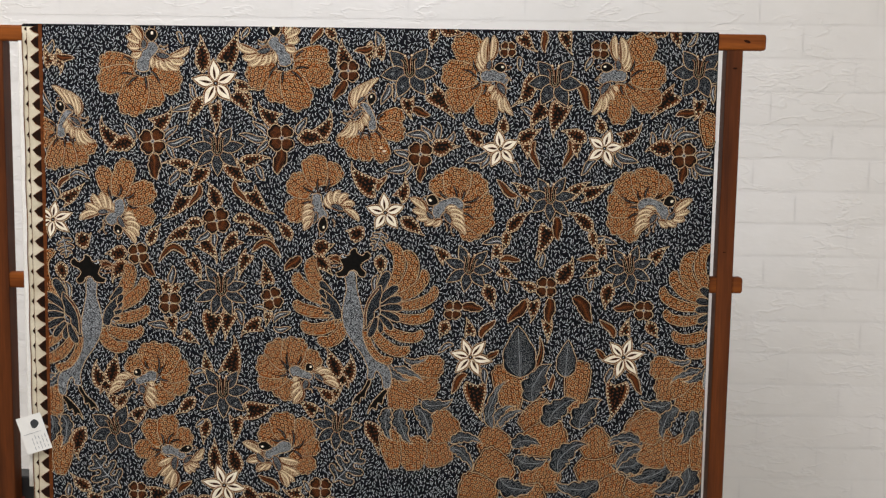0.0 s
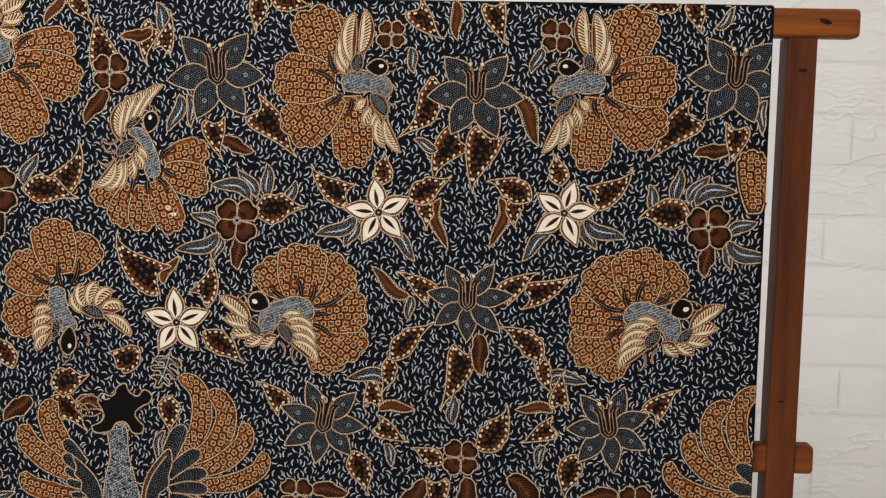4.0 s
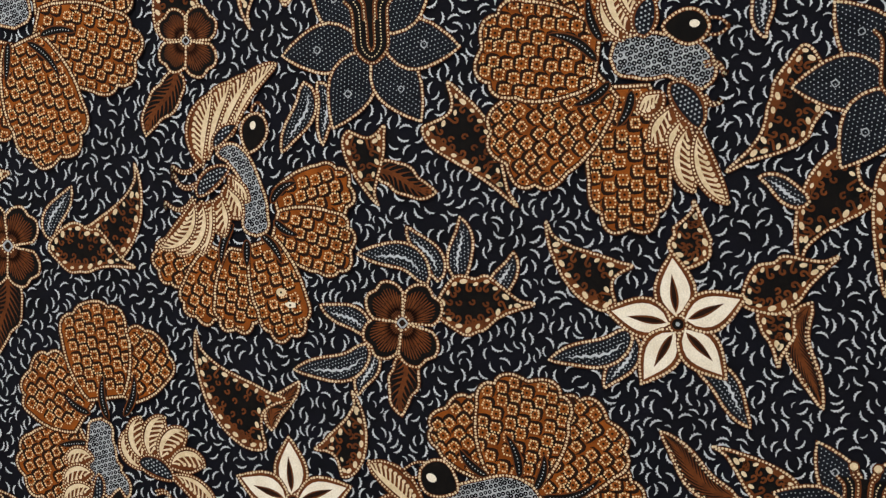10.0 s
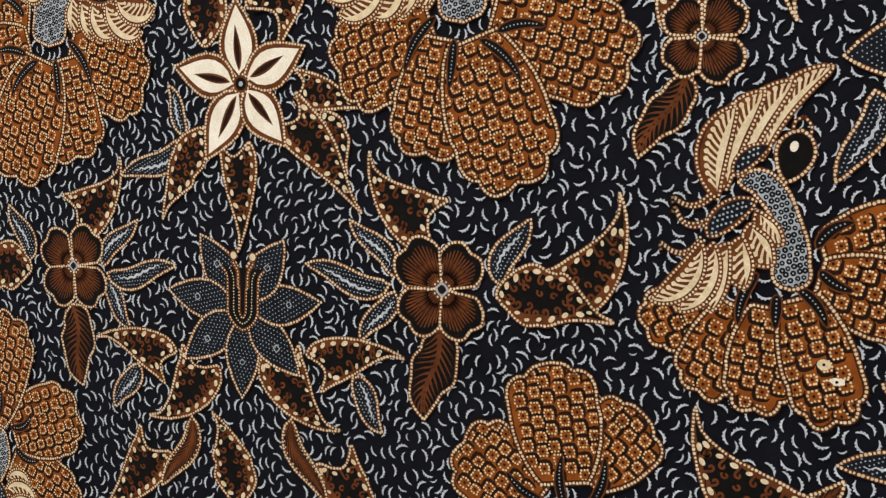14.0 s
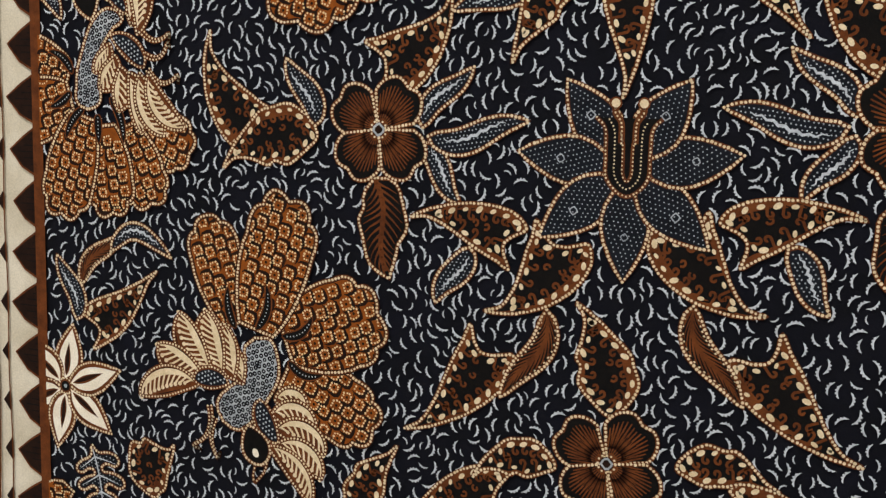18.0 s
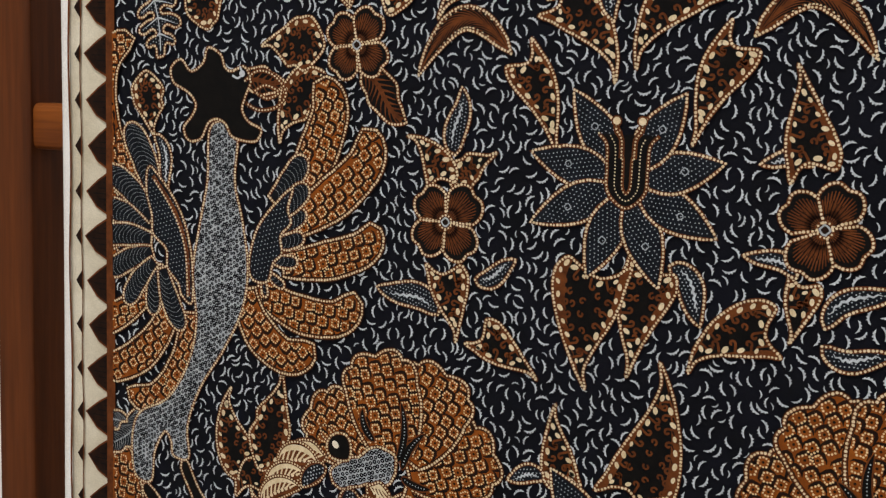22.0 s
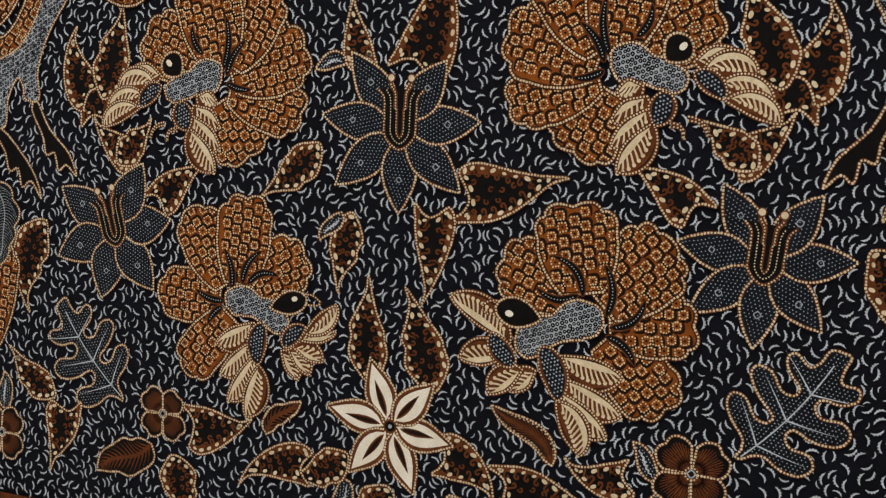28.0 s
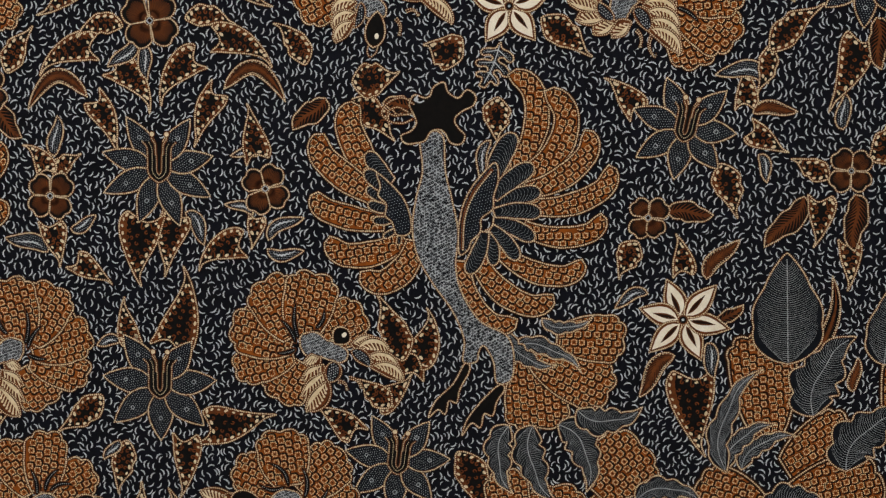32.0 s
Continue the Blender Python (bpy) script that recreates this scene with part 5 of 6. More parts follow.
fan_bird((-0.1302, 0.9422),
         body=((3.3, -1.2, 14), (10.8, 0.5, 19.2), (20.4, -2, 13.2), (29.9, -5.2, 12.6), (36.4, -9.6, 9.4)),
         head=(27.4, 2, 37, 12.1, 13.7, 42.5, 16.7, -1),
         tail=((15.9, 7.3, 48.4, 24.1, 34.5, 4), (3.2, -11.8, -12.7, -40.7, 33.4, 4), (-2.5, -5.4, -43.4, -19.1, 30.2, 4), (-2.8, 1.2, -45.8, 13.4, 36.6, 4), (-0.3, 6.6, -23.4, 46.8, 37.1, 4), (3.8, 6.8, 13.4, 52.7, 37, 4)),
         quills=((2.6, 3.6, 0.1, 31, 0.1), (13.8, 12, 19.9, 26.3, -0.15), (0, 0.8, -11.7, 18.2, -0.1), (0.1, -2.7, -14.1, -6.3, 0.1)),
         wings=(((26.9, -11.2, 23.9, -26.1, 12.2, 0.1), ((18, -9, 6.5, -11.1, 9.6, 0.12), (20.1, -13.6, 4.8, -23.8, 11.7, 0.14), (21.4, -18.8, 4.8, -35.3, 12.8, 0.14), (23.3, -25.4, 8, -46.9, 12.8, 0.1))),
           ((39.8, -2.9, 53.4, -14, 9.4, 0.1), ((39.6, 1.8, 55.4, 7.9, 10.4, -0.12), (43.5, -3.3, 66.7, -2.2, 11.5, 0.16), (49.7, -8.9, 74, -16.5, 9.9, 0.18), (53.9, -14.5, 77.5, -23.5, 9.8, 0.14)))),
         claws=((38.6, -22.6, 47.4, -30, 0.2), (30.8, -25.7, 36.9, -31.7, 0.3)), twin=1)
fan_bird((0.1222, 1.1990),
         body=((-0.2, -11.5, 13.8), (-1.8, -1.5, 18.9), (-13.6, -0.8, 16.8), (-27.6, -6.7, 16.9), (-32, -17.9, 14.7), (-28.9, -25.7, 6.6)),
         head=(-29.9, -0.4, -47.1, 7.3, 16.8, -55.7, 5.4, 1),
         tail=((-13, 11.8, -37.2, 36.7, 32, 4), (7.5, -15.7, 24.5, -53.9, 32.6, 4), (7.5, -10.3, 47.9, -37.1, 35.5, 4), (5.5, -3.3, 51.1, 0.2, 39.1, 4), (1.8, 5.5, 35.3, 39, 38.4, 4), (-5.6, 6.8, -0.6, 52.7, 40.6, 4)),
         quills=((-16.6, 7.6, -29.7, 18, 0.1), (-3, 8.4, -9.5, 26.7, -0.1), (3.6, 3.8, 7.4, 20.1, -0.1), (7.3, 1.9, 31.5, 12.6, -0.15), (3.8, -7.7, 20.9, -5.9, 0.1), (6.4, -14, 22.6, -24.4, 0.1)),
         wings=(((-35.7, -23.2, -47, -11.6, 8.8, 0.1), ((-23.7, -24.6, -35.6, -35.6, 10.3, -0.12), (-34.2, -24.6, -48.4, -33.9, 11.1, -0.12), (-40.5, -22.4, -61.2, -24.9, 11.1, -0.12), (-45.4, -18, -67.7, -12.1, 11.1, -0.12), (-45.5, -13.6, -71.9, 6.6, 11.1, -0.1))),
           ((-22.3, -15.1, -11.8, -30.4, 10.3, 0.1), ((-20.2, -9.9, -1, -10.8, 10.2, 0.14), (-16.4, -13.3, 6.5, -19.7, 11, 0.16), (-14.5, -18.2, 8.8, -29, 11, 0.16), (-12.6, -23.9, 8.9, -38.4, 11, 0.16), (-12.6, -29.7, 10.5, -45.5, 10.3, 0.14)))),
         claws=((-20, -30.2, -17.6, -41.7, 0.2), (-9.6, -33.8, -6.4, -48.2, -0.2)), twin=1)
fan_bird((0.1501, 1.3849),
         body=((0, -0.7, 13.8), (11.2, 0.2, 17.9), (24.5, 0.4, 16.4), (33.7, -3.4, 15.7), (36.6, -12.1, 8.9)),
         head=(20.1, 11.8, 38.2, 12.1, 13.7, 45.8, 12.2, 1),
         tail=((-1.9, 6.7, -5.1, 53.7, 20.7, 3), (-7.2, 8.3, -27.4, 58.6, 38.7, 4), (7.2, -11.7, 11.1, -69.4, 33.2, 4), (-3.4, -8.5, -43, -46.2, 40.2, 4), (-5.3, -0.8, -54.6, 3.1, 40.1, 4)),
         quills=((-3.6, 6, -9.9, 24.2, 0.1), (-5.3, -2.1, -25.6, 8.4, -0.12), (0.2, -10.2, -13.9, -19.7, 0.1), (9, -13.4, 4, -27.8, 0.1)),
         wings=(((13.2, 7.7, 15.7, 23.1, 10.3, 0.1), ((4.8, 6.2, -0.5, 28.7, 10.3, 0.1), (7.6, 8.6, 2.8, 39.8, 11.7, 0.1), (9.6, 13.7, 10.2, 55.5, 11.7, 0.1), (14.4, 20.4, 18.5, 57.8, 10.9, -0.1))),
           ((24, -10.4, 36.3, -27.7, 11.7, 0.1), ((21.3, -13.8, 11.6, -20.8, 8.3, 0.1), (24.9, -19.1, 17.5, -34.3, 9.6, 0.1), (29.2, -23.8, 26, -38.5, 9.6, 0.1), (32.7, -26.4, 35, -52.5, 9.6, -0.1), (36.3, -27.7, 48.7, -56.5, 8.2, -0.1)))),
         claws=((37.1, -2.7, 44.8, -6.6, 0.3), (37.4, -14.8, 44.3, -16.7, -0.3)), twin=1)
fan_bird((-0.1325, 1.3966),
         body=((0, -2.3, 20.1), (-2.2, 11.7, 20), (-8.5, 23.3, 16.5), (-17.2, 33, 18.8), (-22.5, 38.2, 14.1)),
         head=(-15.9, 40.6, -16.7, 59.2, 17.6, -20.1, 66.1, 1),
         tail=((11.4, 8.3, 62, 16, 30.7, 4), (-12.6, -6, -55.9, -23, 37.8, 4), (-6.7, -8.9, -14.7, -54.3, 35.5, 4), (11.3, -2.8, 66.4, -16.7, 39, 4), (3.4, -8.7, 25.2, -63.2, 42.6, 4)),
         quills=((14.5, 11.9, 27.7, 21.4, 0.1), (14.2, -5.7, 33.3, -3.7, 0.1), (7, -8.7, 24.6, -24.3, 0.1), (-3.7, -8.8, -5.3, -27.6, 0), (-11.9, -0.2, -24.8, -21.4, -0.1)),
         wings=(((-2.4, 30.3, -3.9, 45.4, 10.6, 0.1), ((0.5, 28, 14.6, 22.4, 11.8, -0.12), (0.6, 32.7, 19.6, 35.2, 12.9, 0.1), (0.1, 37.9, 21, 49.2, 12.9, 0.12), (-1.6, 42, 12.9, 63, 14.1, 0.12))),
           ((-21, 24.3, -42.5, 19.3, 10.6, 0.1), ((-16.3, 19.7, -14.8, 3.3, 10.6, -0.1), (-21.1, 17.3, -25.6, -0.3, 11.2, -0.1), (-28.3, 16, -39.3, -0.5, 11.8, 0.1), (-35.4, 15.9, -54.8, -0.1, 11.8, 0.12), (-41.3, 17, -62.9, 10.9, 11.8, 0.14), (-41.2, 20.5, -71.4, 30.6, 10.6, 0.12)))),
         claws=((-27.9, 35.8, -39.7, 35.7, 0.3), (-26.8, 30, -39.8, 31, 0.3)), twin=1)
fan_bird((-0.3192, 0.8173),
         body=((-1.4, -1.9, 12.6), (6.9, 1.9, 16.1), (16.7, -0.7, 11.8), (26.3, -4.5, 14.2), (31.2, -12.6, 10.1)),
         head=(24.3, 0.1, 44.7, 6.5, 11.7, 53, 5, 1),
         tail=((-5.7, 0.6, -42.1, 3.3, 28.5, 3), (0.2, -6.1, -25.6, -38.3, 25.2, 3), (-1.7, 9.7, -24.2, 46.4, 29.9, 3), (10.8, 10.8, 43.2, 28, 30.9, 4), (5.3, 10.3, 9.3, 55.8, 31.1, 4)),
         quills=((1.2, 7.5, -3.7, 27.8, -0.1), (7.5, 10.5, 18.4, 28.3, 0.15), (10.8, 10.8, 28.2, 16.1, 0.2), (-2.9, 0.9, -20.2, 5.4, 0.1), (-4.2, -2.4, -12.5, -11.8, -0.1)),
         wings=(((32.3, -19.5, 44.2, -7.8, 9.1, 0.1), ((31, -21.4, 40.1, -35.2, 8.6, 0.12), (35, -20.4, 46.8, -32.3, 8.6, 0.14), (37.8, -18.6, 54.3, -24.6, 9, 0.12), (41.4, -14.8, 60.8, -10.1, 9, 0.1), (43.8, -10.9, 61.6, 4.5, 8.9, -0.1))),
           ((20.2, -8.1, 17.7, -30.4, 11.3, -0.1), ((14.8, -8.7, -7.3, -20.7, 11.9, 0.14), (15.1, -17.5, -4.6, -36.9, 11.9, 0.14), (16.1, -24.7, 0.1, -50.4, 11.9, 0.12), (18.3, -30.4, 10.9, -57.9, 13, 0.1)))),
         claws=(), twin=0)
fan_bird((-0.0869, 1.1957),
         body=((0.2, 15.2, 13.2), (0, 1, 15.3), (3.9, -13.1, 19.4), (16.1, -20.5, 10.2)),
         head=(10.5, -18.1, 7.7, -42.7, 13.8, 5.6, -49.9, 1),
         tail=((10.5, 29.6, 32.1, 56.3, 30.4, 3), (-7.6, 2.4, -44.3, -19.3, 34.6, 4), (-9, 15, -40.3, 35.6, 36.6, 4), (2.9, 25.4, -6.3, 70.6, 36.6, 3)),
         quills=((12.9, 18, 18.3, 38.4, -0.1), (4.3, 15.3, 1.5, 36.5, 0.1), (-5.9, 17.1, -21.1, 25.9, 0.1), (-7.6, 2.4, -23.5, -0.5, 0)),
         wings=(((20.4, -3.6, 39.7, -10.3, 10.2, 0.1), ((23.4, -6.6, 13.4, 10.5, 10.2, 0.1), (24.5, -2.5, 20.6, 18.2, 11.7, 0.1), (28.5, -1.4, 33.8, 20, 11.7, 0.1), (33.6, -2.3, 46.5, 14.2, 11.7, 0.12), (37.7, -4.2, 56, -0.8, 10.7, 0.14), (38.7, -8.3, 62.5, -25, 9.2, 0.12))),
           ((-1.2, -12.2, -5.5, -29.7, 6.6, 0.1), ((-4.1, -5.2, -20, -8.1, 9.2, -0.1), (-4.2, -12.8, -21.2, -18.8, 9.7, -0.1), (-4.3, -20.5, -21.3, -29, 9.7, -0.1), (-5.4, -25.6, -18.9, -39.7, 9.2, -0.1)))),
         claws=((23.2, -22.9, 25.2, -34.1, 0.2), (30.4, -17.6, 38.6, -20.5, 0.3)), twin=0)


# stray pale dabs where the wax slipped on one tail
dab = Print(180)
dab.dots([(0.0071, 1.2790)], 0.0024, "cream", 0, 12, 0.8)
dab.fill(np.array([(0.0088, 1.2738), (0.0108, 1.2750), (0.0142, 1.2748), (0.0144, 1.2728), (0.0112, 1.2722)]), "ivory", 0)
dab.dots([(0.0071, 1.2790), (0.0117, 1.2735)], 0.0006, "black", 1)
dab.done("stray_dab", cloth, "pale undyed dabs with dark dots")

# ---------------------------------------------------------------- toothed border at the left edge
PITCH = 0.0225
border = Print(-194)
z = 0.694
row = []
while z < TOP - 0.002:
    h = min(PITCH, TOP - z)
    k = 0.0168 + 0.0012 * math.sin(z * 70)
    e = np.array([(LEFT - 0.0015, z), (LEFT - 0.0015, z + h), (LEFT - k * 0.55, z + h * 0.78), (LEFT - k, z + h * 0.52), (LEFT - k * 0.62, z + h * 0.2)])
    row.append((e, k, z, h))
    z += PITCH
LEFT_KEPT, LEFT = LEFT, -0.60
border.fill([(LEFT_KEPT - 0.0042, 0.69), (LEFT_KEPT + 0.0012, 0.69), (LEFT_KEPT + 0.0012, TOP), (LEFT_KEPT - 0.0042, TOP)], "rust", 0)
border.done("border_band", cloth, "brown band along the toothed border")
for e, k, z, h in row:
    t = Print(-200)
    t.fill(e, "umber", 0)
    t.strip(np.vstack((e[1:], e[1:2] * 0 + e[0])), 0.0009, "rust", 1)
    for j in range(5):
        zz = z + h * (0.25 + 0.12 * j)
        t.strip(np.array([(LEFT_KEPT - 0.002, zz), (LEFT_KEPT - k * (0.75 - 0.2 * abs(j - 2)), zz)]), 0.0005, "black", 2)
    t.done("border_tooth", cloth)
# faint second row of teeth at the fold
for e, k, z, h in row:
    t = Print(-205)
    x0 = -0.5085 - 0.0025 * (z - 0.7)
    t.fill([(x0, z + h * 0.28), (x0, z + h * 0.74), (x0 - 0.0040, z + h * 0.5)], "umber", 0)
    t.done("fold_tooth", cloth)
seam = Print(-196)
zz = np.linspace(0.69, TOP, 60)
seam.strip(np.column_stack((-0.5085 - 0.0025 * (zz - 0.7) + 0.0004 * np.sin(zz * 90), zz)), 0.0007, "rust", 0)
seam.strip(np.column_stack((-0.5168 + 0.0 * (zz - 0.7) + 0.0006 * np.sin(zz * 60 + 1), zz)), 0.0012, "rust", 0)
seam.done("border_seam", cloth, "brown-stained seam at the cloth edge")
hem = Print(-190)
xx = np.linspace(-0.488, RIGHT - 0.002, 60)
hem.strip(np.column_stack((xx, 0.6925 + 0 * xx)), 0.004, "rust", 0)
hem.done("lower_border", cloth, "thin brown line above the plain cream hem")
LEFT = LEFT_KEPT

# ---------------------------------------------------------------- the small wax strokes of the ground
GRID = 0.0008
nx, nz = int((RIGHT - LEFT) / GRID) + 1, int((TOP - 0.69) / GRID) + 1
mask = np.zeros((nz, nx), bool)
for poly in COVER:
    lo, hi = poly.min(axis=0), poly.max(axis=0)
    i0, i1 = max(0, int((lo[0] - LEFT) / GRID)), min(nx, int((hi[0] - LEFT) / GRID) + 2)
    j0, j1 = max(0, int((lo[1] - 0.69) / GRID)), min(nz, int((hi[1] - 0.69) / GRID) + 2)
    if i1 <= i0 or j1 <= j0:
        continue
    gx, gz = np.meshgrid(LEFT + np.arange(i0, i1) * GRID, 0.69 + np.arange(j0, j1) * GRID)
    got = inside(np.column_stack((gx.ravel(), gz.ravel())), poly).reshape(gx.shape)
    mask[j0:j1, i0:i1] |= got


def covered(p):
    i = np.clip(((p[:, 0] - LEFT) / GRID).round().astype(int), 0, nx - 1)
    j = np.clip(((p[:, 1] - 0.69) / GRID).round().astype(int), 0, nz - 1)
    return mask[j, i]


# a curved stroke, thickest in the middle, with small teeth on its outer side
N = 10
u = np.linspace(-1, 1, N)
sag = 0.40 * (1 - u * u) - 0.18
thick = 0.095 * (1 - u ** 2) ** 0.25 + 0.035
teeth = np.where(np.arange(N) % 2, 0.20, -0.04) * (1 - u ** 4)
shape = np.vstack((np.column_stack((u, sag + thick + teeth)), np.column_stack((u, sag - thick))))
probe = np.column_stack((np.linspace(-1, 1, 5), 0.40 * (1 - np.linspace(-1, 1, 5) ** 2) - 0.18))
CELL, APART = 0.003, 0.00172
near = {}
laid = []
for length, darts in ((0.00272, 160000), (0.00235, 120000), (0.00160, 120000)):
    c = np.column_stack((rng.uniform(LEFT + 0.002, RIGHT - 0.001, darts), rng.uniform(0.696, TOP - 0.001, darts)))
    # mostly upright, swayed by a slow drift over the cloth, now and then lying across
    sway = 0.35 * np.sin(c[:, 0] * 61 + 2 * np.sin(c[:, 1] * 37)) + rng.normal(0, 0.55, darts)
    turn = math.pi / 2 + np.where(rng.random(darts) < 0.25, rng.uniform(-1.5, 1.5, darts), sway) + math.pi * rng.integers(0, 2, darts)
    size = length * rng.uniform(0.88, 1.08, darts)
    ct, st = np.cos(turn)[:, None], np.sin(turn)[:, None]
    px = c[:, :1] + size[:, None] * (probe[:, 0] * ct - probe[:, 1] * st)
    pz = c[:, 1:] + size[:, None] * (probe[:, 0] * st + probe[:, 1] * ct)
    ok = np.ones(darts, bool)
    for k in range(5):
        q = np.column_stack((px[:, k], pz[:, k]))
        ok &= keep(q, 0.0012) & ~covered(q)
    for i in np.flatnonzero(ok):
        pts = list(zip(px[i].tolist(), pz[i].tolist()))
        free = True
        for x, zz in pts:
            gi, gj = int(x / CELL + 1000), int(zz / CELL)
            for di in (-1, 0, 1):
                for dj in (-1, 0, 1):
                    for ox, oz in near.get((gi + di, gj + dj), ()):
                        if (ox - x) ** 2 + (oz - zz) ** 2 < APART * APART:
                            free = False
                            break
                    if not free:
                        break
                if not free:
                    break
            if not free:
                break
        if free:
            for x, zz in pts:
                near.setdefault((int(x / CELL + 1000), int(zz / CELL)), []).append((x, zz))
            laid.append((c[i, 0], c[i, 1], turn[i], size[i]))
laid = np.array(laid)
ct, st, size = np.cos(laid[:, 2:3]), np.sin(laid[:, 2:3]), laid[:, 3:4]
px = laid[:, :1] + size * (shape[:, 0] * ct - shape[:, 1] * st)
pz = laid[:, 1:2] + size * (shape[:, 0] * st + shape[:, 1] * ct)
ground = Print(-210)
quads = [[i, i + 1, i + 1 + N, i + N] for i in range(N - 1)]
ground.add(np.column_stack((px.ravel(), pz.ravel())), [[i + k * 2 * N for i in f] for k in range(len(px)) for f in quads], "white", -6)
tagged(ground.done("wax_stroke_ground", cloth, "short white curved wax-resist strokes on the navy ground"), kind="stuff")


# ---------------------------------------------------------------- the cloth itself
def sheet(name, xs, zs, y_of, ink, label="", thick=0.0006):
    """A thin hanging sheet with a front and a back."""
    v, f = [], []
    for side in (0, 1):
        for zz in zs:
            for x in xs:
                v.append((x, y_of(x, zz) + side * thick, zz - 0.69))
    n, m = len(xs), len(zs)
    for side in (0, 1):
        o = side * n * m
        for j in range(m - 1):
            for i in range(n - 1):
                q = [o + j * n + i, o + j * n + i + 1, o + (j + 1) * n + i + 1, o + (j + 1) * n + i]
                f.append(q if side == 0 else q[::-1])
    rim = [i for i in range(n)] + [j * n + n - 1 for j in range(1, m)] + [(m - 1) * n + i for i in range(n - 2, -1, -1)] + [j * n for j in range(m - 2, 0, -1)]
    for a, b in zip(rim, rim[1:] + rim[:1]):
        f.append([b, a, a + n * m, b + n * m])
    me = bpy.data.meshes.new(name)
    me.from_pydata(v, [], f)
    me.materials.append(M[ink])
    for p in me.polygons:
        p.use_smooth = True
    ob = new(name, me)
    ob.parent = cloth
    return tagged(ob, label)


front = lambda x, zz: -0.0002
sheet("front_panel", np.linspace(LEFT, 0.4942, 90), np.linspace(0.6905, 1.4475, 40), front, "navy", "navy ground of the batik cloth")
sheet("selvage_strip", np.linspace(-0.5175, LEFT - 0.0002, 6), np.linspace(0.664, 1.4475, 50),
      lambda x, zz: front(x, zz) + 0.0001, "hem", "cream unbleached edge with a toothed border")
sheet("hem_strip", np.linspace(LEFT, 0.4942, 60), np.linspace(0.664, 0.6903, 4), front, "hem", "plain cream hem along the lower edge")
# the fold over the rail
bm = bmesh.new()
ring = []
for x in np.linspace(-0.5175, 0.4942, 40):
    ring.append([bm.verts.new((x, 0.0125 - 0.0130 * math.cos(a), 1.4475 - 0.69 + 0.0048 * math.sin(a))) for a in np.linspace(0, math.pi, 9)])
for a, b in zip(ring, ring[1:]):
    for k in range(8):
        bm.faces.new((a[k], b[k], b[k + 1], a[k + 1]))
bmesh.ops.solidify(bm, geom=bm.faces[:], thickness=0.0005)
me = bpy.data.meshes.new("top_fold")
bm.to_mesh(me)
bm.free()
me.materials.append(M["navy"])
fold = new("top_fold", me)
fold.parent = cloth
tagged(fold, "navy cloth folded over the rail")
sheet("back_panel", np.linspace(-0.5240, 0.4985, 40), np.linspace(0.757, 1.4475, 20), lambda x, zz: 0.0255 + 0.001 * math.sin(x * 8), "white", "pale reverse of the cloth hanging behind the rail")


sheet("backing_strip", np.linspace(-0.5250, -0.5168, 4), np.linspace(0.757, 1.4475, 20), lambda x, zz: 0.0022 + 0.0006 * math.sin(zz * 14), "chalk", "white backing strip behind the cloth edge")


# ---------------------------------------------------------------- wood, wall and room materials
def wood(name, dark, light, axis):
    m, nt, p = nodes_of(name)
    st = [38.0, 38.0, 38.0]
    st[axis] = 2.2
    grain = noise_of(nt, 1.0, 5.0, 0.65, tuple(st))
    fine = noise_of(nt, 1.0, 3.0, 0.6, tuple(v * 9 for v in st))
    col = ramp_mix(nt, grain, linear(*dark), linear(*light), 0.32, 0.7)
    mix = nt.nodes.new("ShaderNodeMix")
    mix.data_type, mix.blend_type = "RGBA", "MULTIPLY"
    mix.inputs[0].default_value = 0.5
    nt.links.new(col, mix.inputs[6])
    nt.links.new(ramp_mix(nt, fine, (0.55, 0.5, 0.45, 1), (1.1, 1.1, 1.1, 1), 0.3, 0.65), mix.inputs[7])
    nt.links.new(mix.outputs[2], p.inputs["Base Color"])
    p.inputs["Roughness"].default_value = 0.55
    p.inputs["Specular IOR Level"].default_value = 0.16
    bump(nt, p, fine, 0.15, 0.0006)
    return m


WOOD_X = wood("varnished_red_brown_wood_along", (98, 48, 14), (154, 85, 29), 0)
# same wood, darker: the shade on the posts is put into the colour
WOOD_Z = wood("varnished_red_brown_wood_upright_shaded", (64, 30, 11), (108, 56, 21), 2)
KNOT = dyed("dark_wood_knot", (34, 16, 8), (60, 28, 12))


